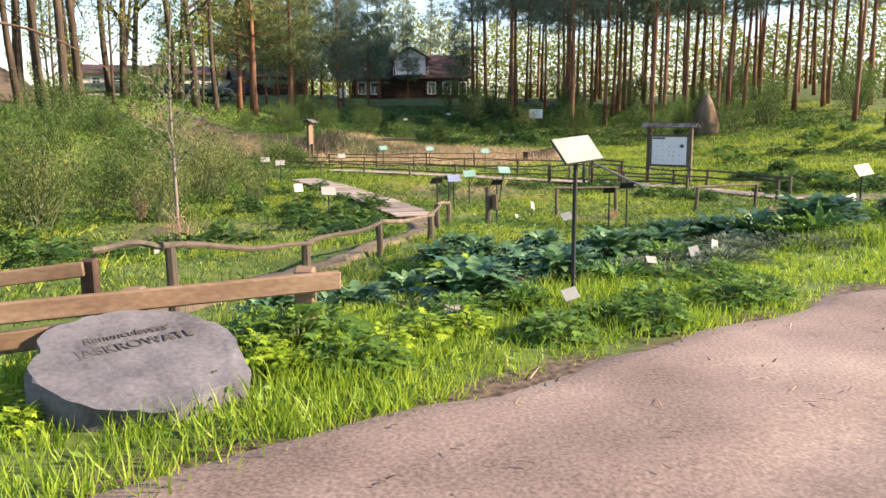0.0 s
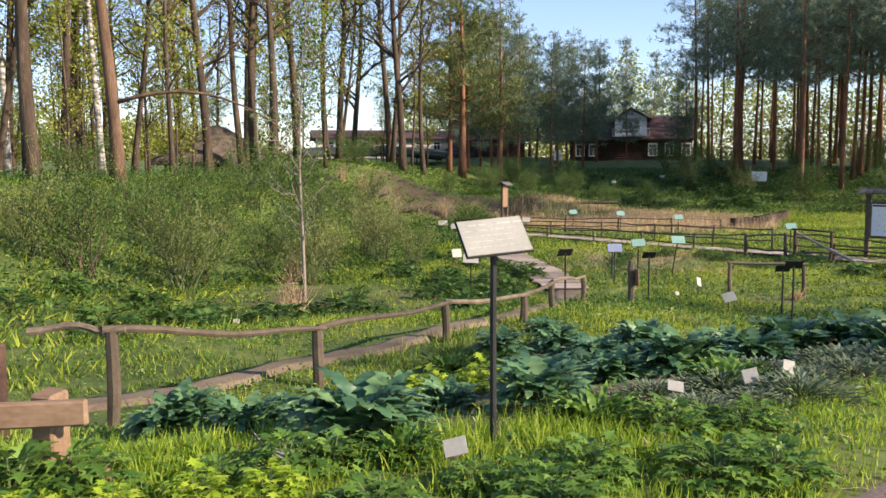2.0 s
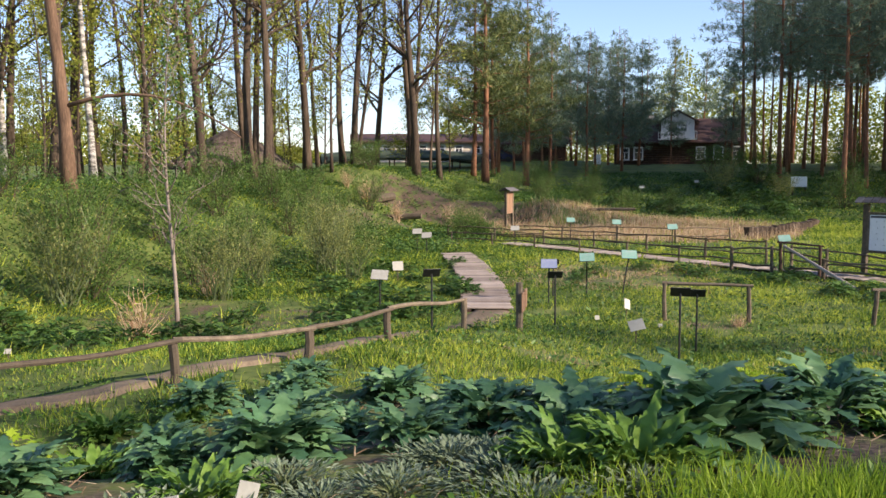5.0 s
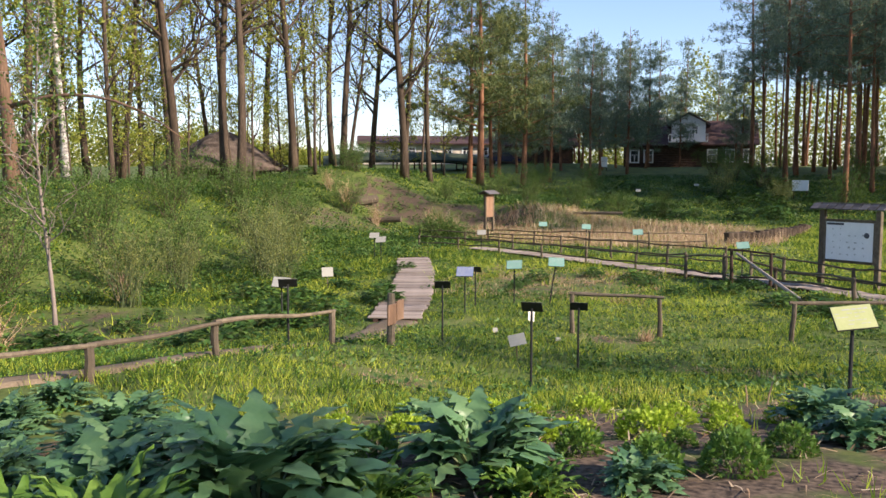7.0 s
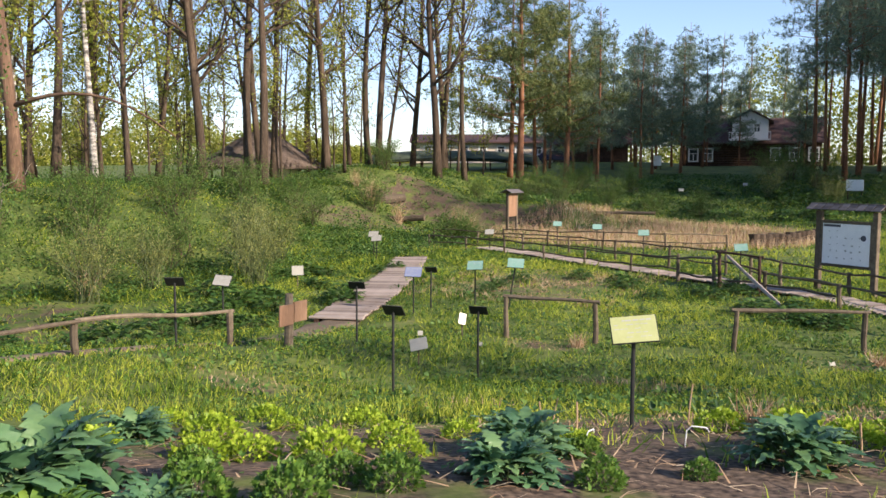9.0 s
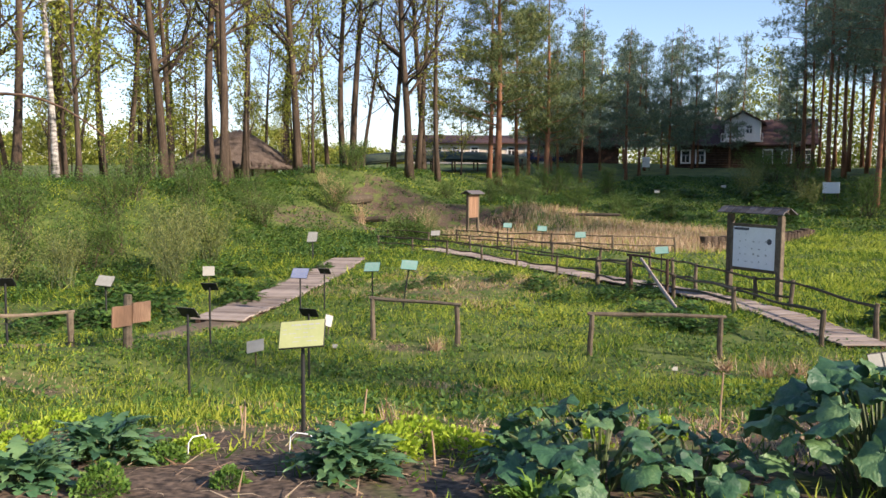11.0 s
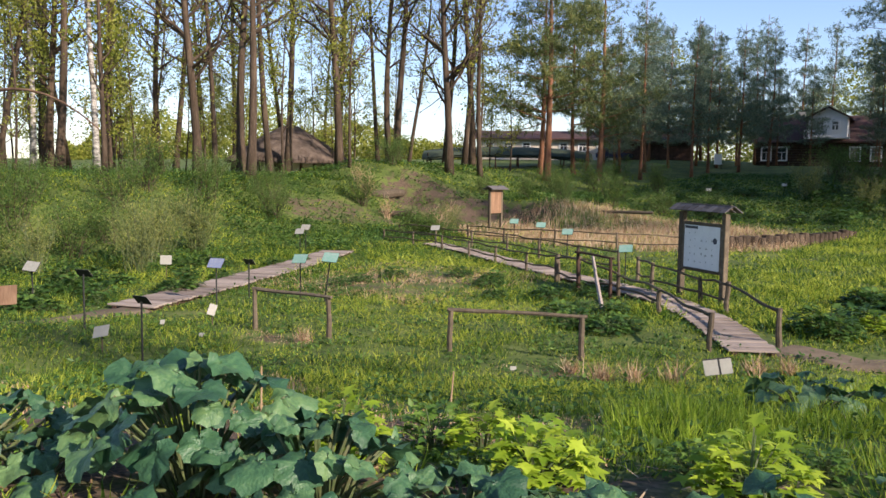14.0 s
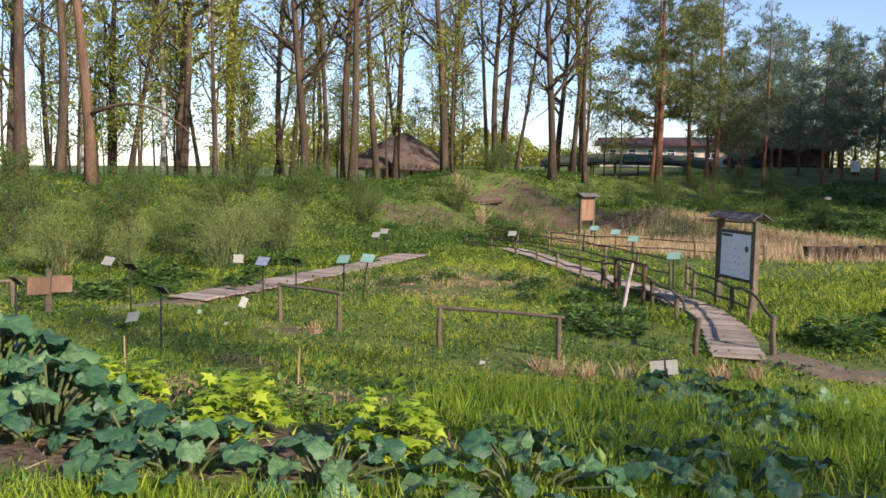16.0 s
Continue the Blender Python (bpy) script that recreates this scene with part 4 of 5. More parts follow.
# ---- signs on iron rods ----
def sign(x, y, h, facing, tilt=50, paper=None, w=0.33, d=0.22, lean=0.0, label="", roll=0.0, seed=0):
    """A tilted plate on a thin rod. facing: the way its printed side looks, degrees from +x."""
    z = land(x, y)
    e = thing("plant_sign", x, y, z, facing + 90, label or "small printed plant sign on a thin black iron rod", "sign", "plant signs in the meadow")
    g = Geo()
    top = (lean, 0, h)
    g.tube([(0, 0, -0.15), (lean * 0.5, 0.004, h * 0.5), top], [0.017, 0.016, 0.015], 8)
    part("rod", g, M_IRON, e)
    m = Matrix.Translation((lean, 0, h + 0.02)) @ pose(0, -0.01, 0, tilt, 0, 0) @ pose(0, 0, 0, 0, 0, roll)
    pl = part("plate", block(w, d, 0.012, m, 0.003), M_IRON, e, "black backing plate")
    part("sheet", block(w - 0.012, d - 0.012, 0.004, m @ Matrix.Translation((0, 0, 0.009)), 0.001), paper or M_PAPER, pl, "printed plant sheet")
    rng, t = random.Random(seed), Geo()
    for i in range(5):
        x0 = -w * 0.42
        while x0 < w * 0.36:
            k = rng.uniform(0.015, 0.05)
            if rng.random() < 0.75:
                t.box(m @ Matrix.Translation((x0 + k / 2, d * (0.32 - 0.15 * i), 0.0115)), k, 0.006 if i else 0.012, 0.001)
            x0 += k * 1.3
    tagged(part("print", t, M_INK, pl), kind="stuff")


sign(0.88, 5.45, 0.99, -62, 46, seed=1, roll=6, label="white printed plant sign on a black iron rod")
sign(6.84, 13.36, 0.73, -72, 55, M_PAPERY, 0.34, 0.22, seed=2, roll=7, label="yellowed plant sign on a thin iron rod")
for i, (x, y, h, a) in enumerate([(3.5, 15.55, 1.06, 95), (3.6, 17.7, 0.98, 100), (1.2, 18.3, 0.95, 110), (-0.12, 15.75, 0.95, 120), (0.15, 22.8, 0.85, 100)]):
    sign(x, y, h - 0.04, a, 48, None, 0.26, 0.17, seed=10 + i, label="plant sign turned away, showing its black back")
for i, (x, y, h, p, ln) in enumerate([(-2.76, 19.6, 0.8, M_PAPER, 0), (0.28, 21.8, 0.86, M_PAPERB, 0), (0.75, 23.75, 0.86, M_PAPERG, 0), (1.6, 23.6, 0.95, M_PAPERG, 0.16), (-6.9, 31.8, 0.8, M_PAPER, 0), (-6.1, 30.7, 0.75, M_PAPER, 0), (-0.62, 37.7, 0.95, M_PAPERG, 0), (1.78, 35.0, 0.95, M_PAPERG, 0), (5.38, 31.1, 0.9, M_PAPERG, 0), (-2.9, 39.7, 0.9, M_PAPERG, 0), (-4.5, 36.4, 0.7, M_PAPER, 0), (0.5, 72, 0.9, M_PAPER, 0), (-3, 66, 0.8, M_PAPER, 0)]):
    sign(x, y, h, -72 - 4 * (i % 3), 52, p, 0.36, 0.24, ln, seed=20 + i, roll=(i * 37 % 11) - 4, label="pale plant sign on a leaning iron rod" if ln else "")


def stake_label(x, y, h, w, d, facing, tilt, lean=0):
    e = thing("plant_label", x, y, land(x, y), facing + 90, "small white plant label stuck in the ground", "label", "small plant labels")
    m = Matrix.Translation((0, 0, h)) @ pose(0, 0, 0, tilt, lean, 0)
    part("card", block(w * 0.85, d * 0.85, 0.006, m, 0.001), M_PAPER, e)
    if w > 0.4:
        part("divider", block(0.022, d * 0.85, 0.004, m @ Matrix.Translation((0.02, 0, 0.006)), 0.001), M_IRON, e, "dark strip between two sheets")
        part("top_edge", block(w * 0.87, 0.016, 0.012, m @ Matrix.Translation((0, d * 0.43, 0.002)), 0.002), M_IRON, e, "dark top edge")
    part("stake", block(0.02, 0.012, h + 0.1, Matrix.Translation((0, 0.02, h / 2 - 0.06)), 0.002), M_WOOD, e)


for x, y, h, w, d, a, tl, ln in [(1.72, 6.66, 0.1, 0.11, 0.09, -80, 40, 10), (2.16, 6.95, 0.12, 0.11, 0.1, -75, 70, -12), (2.4, 7.15, 0.13, 0.1, 0.1, -60, 75, 15), (0.8, 5.05, 0.13, 0.12, 0.1, -75, 45, -14), (0.05, 4.9, 0.08, 0.12, 0.08, -80, 70, 5), (10.65, 21.25, 0.3, 0.42, 0.24, -60, 70, -8), (2.68, 17.65, 0.32, 0.3, 0.22, -65, 55, -12), (2.2, 20.1, 0.3, 0.16, 0.24, -45, 65, 18), (2.9, 19.3, 0.08, 0.1, 0.08, -60, 60, 0), (1.75, 19.4, 0.1, 0.1, 0.1, -60, 60, 0), (8.0, 20.6, 0.08, 0.1, 0.07, -60, 60, 0), (-1.95, 4.3, 0.1, 0.1, 0.08, -70, 50, 0), (-4.2, 11.8, 0.12, 0.1, 0.08, -60, 60, 0), (-4.25, 23.95, 0.45, 0.34, 0.28, -50, 75, 0)]:
    stake_label(x, y, h, w, d, a, tl, ln)


def white_board(x, y, w, h, top):
    e = thing("white_board", x, y, land(x, y), -15, "white information board on two dark legs", "sign")
    part("panel", block(w, 0.04, h, Matrix.Translation((0, 0, top - h / 2)), 0.005), M_WHITE, e)
    for s in (-1, 1):
        part("leg", block(0.06, 0.06, top, Matrix.Translation((s * w * 0.4, 0.05, top / 2 - 0.05)), 0.006), M_DARKWOOD, e)


white_board(7.8, 69.6, 1.1, 0.75, 1.5)
white_board(-11.9, 98.5, 0.9, 1.1, 1.5)


# ---- wooden plant sign on a stump post ----
def plank_sign():
    e = thing("plank_sign", 0.95, 16.9, land(0.95, 16.9), 100, "orange-brown plank sign nailed to a split post", "sign")
    part("post", log_geo((0, 0.04, -0.2), (0.04, 0.02, 0.78), 0.075, 0.06, np.random.default_rng(2), 0.02), M_WOOD, e)
    for x in (-0.2, 0.23):
        part("board", block(0.4, 0.035, 0.3, pose(x, -0.06, 0.5, 0, 4, 0), 0.006, 0.006), M_ORANGE, e)


plank_sign()


# ---- log fences ----
def log_fence(name, label, posts, rails, seed, r_post=0.06, r_rail=0.04, wood=None, wander=0.04):
    """posts: (x, y, top above ground). rails: pairs of (x, y, z above ground) ends."""
    rng = np.random.default_rng(seed)
    x0, y0 = posts[0][:2]
    z0 = land(x0, y0)
    e = thing(name, x0, y0, z0, 0, label, "fence")
    for x, y, h in posts:
        z = land(x, y) - z0
        part("post", log_geo((x - x0, y - y0, z - 0.2), (x - x0 + rng.normal(0, 0.015), y - y0 + rng.normal(0, 0.015), z + h), r_post * rng.uniform(0.9, 1.15), r_post * 0.9, rng, 0.015, 8, 4), wood or M_WOOD, e)
    for a, b in rails:
        part("rail", log_geo((a[0] - x0, a[1] - y0, land(a[0], a[1]) - z0 + a[2]), (b[0] - x0, b[1] - y0, land(b[0], b[1]) - z0 + b[2]), r_rail, r_rail * 0.8, rng, wander, 7, 9), wood or M_WOOD, e)
    return e


P = [(-2.3, 6.75, 0.72), (-1.46, 8.55, 0.56), (-0.86, 10.75, 0.45), (-0.2, 12.2, 0.38), (-0.1, 14.1, 0.44), (0.1, 16.6, 0.52)]
log_fence("rail_fence", "low crooked bark-on rail fence beside the footpath", P, [((-2.85, 6.55, 0.76), (-2.2, 6.8, 0.73)), ((-2.35, 6.72, 0.73), (-1.4, 8.6, 0.55)), ((-1.46, 8.55, 0.56), (-0.8, 10.8, 0.46)), ((-0.86, 10.75, 0.46), (-0.15, 12.25, 0.39)), ((-0.2, 12.2, 0.39), (-0.05, 14.15, 0.44)), ((-0.1, 14.1, 0.44), (0.12, 16.65, 0.52))], 1, 0.052, 0.031, wander=0.045)
log_fence("pole_trestle", "low two-post pole frame in the meadow", [(2.85, 20.5, 0.72), (4.38, 20.72, 0.7)], [((2.8, 20.5, 0.72), (4.45, 20.72, 0.7))], 2, 0.045, 0.035, wander=0.015)
log_fence("pole_trestle", "low two-post pole frame in the meadow", [(6.55, 21.15, 0.68), (8.42, 21.95, 0.66)], [((6.5, 21.13, 0.68), (8.48, 21.98, 0.66))], 3, 0.045, 0.035, wander=0.015)
log_fence("pole_trestle", "taller dark pole frame beside the boardwalk", [(5.2, 28.6, 1.0), (6.15, 28.3, 0.96)], [((5.1, 28.63, 0.98), (6.25, 28.27, 0.94))], 4, 0.045, 0.032, M_DARKWOOD, 0.012)
# rails of the right-hand boardwalk, both sides
A = [(10.6, 24.95, 0.66), (8.95, 27.75, 0.66), (8.1, 28.75, 0.6), (6.5, 30.1, 0.7), (5.6, 31.4, 0.7)]
B = [(9.77, 23.85, 0.64), (7.95, 26.6, 0.55), (6.3, 28.5, 0.6), (5.0, 29.1, 0.85), (3.9, 30.0, 0.7)]
for k, (Q, nm) in enumerate(((A, "bark-stripped pole railing along the boardwalk"), (B, "low pole railing with short posts along the boardwalk"))):
    log_fence("boardwalk_railing", nm, Q, [((a[0], a[1], a[2] * 0.92), (b[0], b[1], b[2] * 0.92)) for a, b in zip(Q, Q[1:])] + [((a[0], a[1], 0.28), (b[0], b[1], 0.26)) for a, b in zip(Q[1:], Q[2:])], 5 + k, 0.052, 0.03)
C = [(3.9, 30.2, 0.75), (2.3, 31.3, 0.6), (0.5, 32.6, 0.6), (-1.4, 34.0, 0.55), (-3.4, 35.3, 0.55), (-5.4, 36.2, 0.55), (-7.4, 36.9, 0.5)]
D = [(4.9, 31.8, 0.8), (3.0, 33.2, 0.75), (0.9, 34.7, 0.7), (-1.3, 36.4, 0.7), (-3.6, 37.6, 0.65), (-6.0, 38.6, 0.6), (-8.4, 39.2, 0.6)]
E_ = [(3.65, 40.9, 0.6), (1.5, 39.8, 0.7), (-0.8, 39.2, 0.7), (-3.2, 39.4, 0.65), (-5.6, 40.4, 0.6)]
for k, (Q, nm) in enumerate(((C, "old two-rail pole fence on the meadow side of the boardwalk"), (D, "old two-rail pole fence on the pond side of the boardwalk"), (E_, "thin pole fence at the reed bed's edge"))):
    log_fence("pole_fence", nm, Q, [((a[0], a[1], a[2] * h), (b[0], b[1], b[2] * h)) for a, b in zip(Q, Q[1:]) for h in (0.93, 0.45)], 8 + k, 0.042, 0.026, M_WOOD)
log_fence("leaning_pole", "pale pole propped slantwise on the railing", [(6.9, 26.2, 0.1)], [((6.9, 26.2, 0.02), (5.3, 29.2, 0.85))], 12, 0.03, 0.045, M_PLANK, 0.01)


# ---- sawn timber fence by the stone ----
def timber_fence():
    e = thing("timber_fence", -0.83, 4.85, land(-0.83, 4.85), 0, "low fence of brown sawn timber beams", "fence")
    z = -land(-0.83, 4.85)
    o = (-0.83, 4.85)

    def beam(a, b, w, h, name="beam"):
        a, b = Vector((a[0] - o[0], a[1] - o[1], a[2] + z)), Vector((b[0] - o[0], b[1] - o[1], b[2] + z))
        d = b - a
        m = Matrix.Translation((a + b) / 2) @ d.to_track_quat("X", "Z").to_matrix().to_4x4()
        part(name, block(d.length, w, h, m, 0.008, 0.004), M_BEAM, e)

    beam((-3.6, 3.2, 0.31), (-0.57, 4.42, 0.36), 0.045, 0.105)
    beam((-2.68, 5.98, 0.13), (-4.6, 5.5, -0.02), 0.04, 0.11)
    beam((-2.0, 4.2, 0.12), (-3.4, 3.6, 0.06), 0.04, 0.11)
    beam((-0.95, 4.48, -0.01), (-0.62, 4.6, 0.02), 0.1, 0.07)
    for x, y, t in ((-0.77, 4.44, 0.43), (-2.68, 6.07, 0.19), (-1.6, 4.1, 0.39)):
        part("post", block(0.11, 0.11, t + 0.8, Matrix.Translation((x - o[0], y - o[1], z + t / 2 - 0.4)), 0.01, 0.006), M_DARKWOOD if y > 5 else M_BEAM, e)


timber_fence()


def name_stone():
    e = thing("name_stone", -1.36, 3.6, 0, 50, "large flat-topped grey boulder with carved plant family name", "stone")
    bm = bmesh.new()
    bmesh.ops.create_icosphere(bm, subdivisions=5, radius=1)
    for v in bm.verts:
        p = v.co.copy()
        r = 1 + 0.15 * noise.noise(p * 1.7) + 0.05 * noise.noise(p * 5) + 0.012 * noise.noise(p * 17)
        x, y, z = p.x * 0.43 * r, p.y * 0.38 * r, p.z * 0.62 * r
        k = abs(p.x) ** 2.6 + abs(p.y) ** 2.6
        x, y = x * (1 + 0.14 * k), y * (1 + 0.1 * k)
        top = 0.2 + 0.3 * y + 0.006 * noise.noise(p * 3) + 0.002 * noise.noise(p * 22)
        v.co = (x, y, min(z + 0.1, top))
    body = part("body", bm, M_STONE, e)
    body.data.shade_smooth()
    body.data.set_sharp_from_angle(angle=radians(24))
    for txt, size, yy, it in (("Ranunculaceae", 0.07, 0.15, 0.25), ("JASKROWATE", 0.09, 0.05, 0.0)):
        cu = bpy.data.curves.new("carving", "FONT")
        cu.body, cu.size, cu.extrude, cu.shear, cu.align_x = txt, size, 0.002, it, "CENTER"
        tmp = new("carving", cu)
        me = bpy.data.meshes.new_from_object(tmp.evaluated_get(bpy.context.evaluated_depsgraph_get()))
        bpy.data.objects.remove(tmp)
        me.transform(pose(0.0, yy, 0.206 + 0.3 * yy, math.degrees(math.atan(0.3)), 0, -4))
        me.materials.clear()
        me.materials.append(M_LETTER)
        part("carved_letters", me, M_LETTER, e, "dark carved lettering")


name_stone()


def haystack():
    e = thing("haystack", 18.8, 59.2, land(18.8, 59.2) - 0.05, 0, "tall conical grey-brown haystack at the wood's edge", "haystack")
    rng = np.random.default_rng(8)
    v, m = [], 20
    prof = ((0.8, 0), (0.95, 0.5), (0.88, 1.1), (0.66, 1.8), (0.38, 2.4), (0.12, 2.9))
    for r, z in prof:
        for i in range(m):
            a = i * 2 * math.pi / m
            rr = r * (1 + rng.normal(0, 0.04))
            v.append((rr * math.cos(a), rr * math.sin(a), z))
    f = [(j * m + i, j * m + (i + 1) % m, (j + 1) * m + (i + 1) % m, (j + 1) * m + i) for j in range(5) for i in range(m)]
    part("hay", quick_mesh("hay", np.array(v), np.array(f), M_HAY), M_HAY, e)
    g = Geo()
    g.tube([(0, 0, 2.8), (0.02, 0, 3.7)], [0.04, 0.03], 6)
    part("pole", g, M_WOOD, e)


haystack()


# ---- boardwalks ----
def boardwalk(name, label, line, w, z, seed):
    rng = random.Random(seed)
    c = np.array(line, float)
    x0, y0 = c[0]
    e = thing(name, x0, y0, z, 0, label, "boardwalk")
    plank = [block(0.155, w * k, 0.035, Matrix(), 0.006, 0.004, rng) for k in (1.0, 1.05, 0.95)]
    meshes = []
    for bm in plank:
        me = bpy.data.meshes.new("plank")
        bm.to_mesh(me)
        bm.free()
        me.materials.append(M_PLANK)
        meshes.append(me)
    for a, b in zip(c[:-1], c[1:]):
        d = b - a
        L, ang = np.linalg.norm(d), math.degrees(math.atan2(d[1], d[0]))
        for i in range(int(L / 0.172)):
            p = a + d * (i + 0.5) * 0.172 / L
            o = part("plank", meshes[rng.randrange(3)], M_PLANK, e)
            o.matrix_basis = pose(p[0] - x0, p[1] - y0, rng.uniform(-0.006, 0.006), rng.uniform(-1, 1), rng.uniform(-1.2, 1.2), ang + rng.uniform(-1.2, 1.2))
        for s in (-0.36, 0.36):
            n = np.array((-d[1], d[0])) / L * s * w
            g = Geo()
            m = pose((a[0] + b[0]) / 2 - x0 + n[0], (a[1] + b[1]) / 2 - y0 + n[1], -0.08, 0, 0, ang)
            g.box(m, L, 0.09, 0.11)
            part("bearer", g, M_DARKWOOD, e)


boardwalk("boardwalk", "grey weathered plank boardwalk through the meadow", [(-0.7, 20.45), (-1.65, 23.2), (-3.5, 27.8), (-5.5, 32.0)], 1.08, -1.32, 1)
boardwalk("boardwalk", "grey plank boardwalk between pole railings", [(10.45, 24.0), (9.0, 26.5), (7.6, 28.3), (5.6, 29.9), (3.4, 31.2), (0.8, 33.0), (-2.0, 35.1), (-5.0, 36.9)], 0.86, -1.33, 2)


# ---- sawn log edging and logs ----
def log_edging():
    e = thing("log_edging", 4.4, 43.2, land(4.4, 43.2), 0, "row of upright log stumps edging the reed bed", "edging")
    rng = np.random.default_rng(5)
    for i in range(24):
        k = i / 23
        x, y = 4.4 + 3.6 * k + 0.3 * math.sin(4 * k), 43.2 + 9 * k
        h = 0.5 + rng.uniform(-0.08, 0.08)
        g = log_geo((x - 4.4, y - 43.2, -0.1), (x - 4.4, y - 43.2, h), 0.23, 0.22, rng, 0.01, 10, 3)
        part("stump", g, M_BARK, e)


log_edging()


def fallen_log(x, y, rz, L, r):
    e = thing("fallen_log", x, y, land(x, y) + r * 0.7, rz, "weathered brown log lying on the bank", "log")
    part("wood", log_geo((-L / 2, 0, 0), (L / 2, 0, 0.1), r, r * 0.8, np.random.default_rng(int(L * 10)), 0.04, 9, 6), M_WOOD, e)


fallen_log(-13.4, 45.0, 8, 2.6, 0.2)
fallen_log(-15.5, 47.2, 60, 2.0, 0.3)
fallen_log(-4.2, 52, 5, 5, 0.1)

# ---- garden plants ----
def rosette(name, label, seed, leaves, radius, h, length, width, mat, shape=LOBED, upright=0.5, group="herbs of the bed"):
    """A clump of stalked leaves that rise from one root."""
    rng = np.random.default_rng(seed)
    e = thing(name, 0, 0, -300, 0, label, "plant", group)
    a, u = rng.uniform(0, 6.28, leaves), rng.uniform(0, 1, leaves) ** 0.6
    tip = np.stack((radius * u * np.cos(a), radius * u * np.sin(a), h * (1 - 0.55 * u ** 2) * rng.uniform(0.35, 1.05, leaves)), 1)
    g = Geo()
    for p in tip[:: 4]:
        g.tube([(p[0] * 0.15, p[1] * 0.15, -0.03), (p[0] * 0.5, p[1] * 0.5, p[2] * 0.65), tuple(p)], [0.007, 0.006, 0.004], 3, False)
    tagged(part("stem", g, M_STEM, e), kind="stuff")
    axis = np.stack((np.cos(a), np.sin(a), upright - 0.7 * u + rng.normal(0, 0.2, leaves)), 1) + rng.normal(0, 0.2, (leaves, 3))
    lv, lf = cards(shape, tip, axis, length * rng.uniform(0.6, 1.2, leaves), width * rng.uniform(0.7, 1.2, leaves), rng, 0.75)
    tagged(part("foliage", quick_mesh("foliage", lv, lf, mat), mat, e), kind="stuff")
    return e


def arch_leaf(teeth, depth, droop):
    """A long leaf with a lobed rim, folded along its midrib, that arches over to its tip."""
    n, v, f = 10, [], []
    for k in range(n + 1):
        x = k / n
        w = 0.5 * math.sin(math.pi * min(1, 0.06 + 0.94 * x)) ** 0.75 * (1 + depth * (1 if k % teeth else -1))
        z = 0.42 * x - droop * x * x
        v += [(x - 0.05 * (k % teeth), w, z + 0.05 - 0.06 * (k % 3 == 1)), (x, 0, z), (x - 0.05 * (k % teeth), -w, z + 0.05 - 0.06 * (k % 3 == 2))]
    for k in range(n):
        a = 3 * k
        f += [(a, a + 1, a + 3), (a + 1, a + 4, a + 3), (a + 1, a + 2, a + 4), (a + 2, a + 5, a + 4)]
    return np.array(v), np.array(f)


BROAD, LANCE = arch_leaf(2, 0.36, 0.78), arch_leaf(3, 0.06, 0.6)


def clump(name, label, seed, leaves, h, length, width, mat, shape, base_r=0.1, core=0.5, group="herbs of the bed"):
    """Long leaves that spring from one crown at several heights and arch outwards."""
    rng = np.random.default_rng(seed)
    e = thing(name, 0, 0, -300, 0, label, "plant", group)
    a, u = rng.uniform(0, 6.28, leaves), rng.uniform(0, 1, leaves)
    up = 1 - u ** 1.3
    root = np.stack((base_r * np.cos(a) * (0.4 + u), base_r * np.sin(a) * (0.4 + u), h * core * up * rng.uniform(0.5, 1.1, leaves)), 1)
    g = Geo()
    for p in root[:: 3]:
        g.tube([(p[0] * 0.3, p[1] * 0.3, -0.04), (p[0] * 0.6, p[1] * 0.6, p[2] * 0.5), tuple(p)], [0.009, 0.008, 0.006], 4, False)
    tagged(part("stem", g, M_STEM, e), kind="stuff")
    axis = np.stack((np.cos(a), np.sin(a), 0.1 + 0.95 * up + rng.normal(0, 0.22, leaves)), 1) + rng.normal(0, 0.2, (leaves, 3))
    lv, lf = cards(shape, root, axis, length * rng.uniform(0.65, 1.15, leaves), width * rng.uniform(0.75, 1.2, leaves), rng, 0.85)
    me = quick_mesh("foliage", lv, lf, mat, True)
    tagged(part("foliage", me, mat, e), kind="stuff")
    return e


def mound(name, label, seed, leaves, r, h, size, mat, group="herbs of the bed"):
    """A low dome of many small divided leaves."""
    rng = np.random.default_rng(seed)
    e = thing(name, 0, 0, -300, 0, label, "plant", group)
    d = rng.normal(size=(leaves, 3))
    d[:, 2] = np.abs(d[:, 2])
    d /= np.linalg.norm(d, axis=1)[:, None]
    lump = 1 + 0.2 * np.array([noise.noise(Vector(q) * 2.6 + Vector((seed, 0, 0))) for q in d])
    base = d * np.array((r, r, h)) * (lump * rng.uniform(0.72, 1.0, leaves))[:, None]
    g = Geo()
    for p in base[:: 25]:
        g.tube([(p[0] * 0.2, p[1] * 0.2, -0.03), tuple(p * 0.95)], [0.005, 0.003], 3, False)
    tagged(part("stem", g, M_STEM, e), kind="stuff")
    axis = d + rng.normal(0, 0.45, (leaves, 3)) + np.array((0, 0, 0.35))
    lv, lf = cards(LOBED, base, axis, size * rng.uniform(0.6, 1.25, leaves), size * 0.8 * rng.uniform(0.7, 1.2, leaves), rng, 0.3)
    tagged(part("foliage", quick_mesh("foliage", lv, lf, mat), mat, e), kind="stuff")
    return e


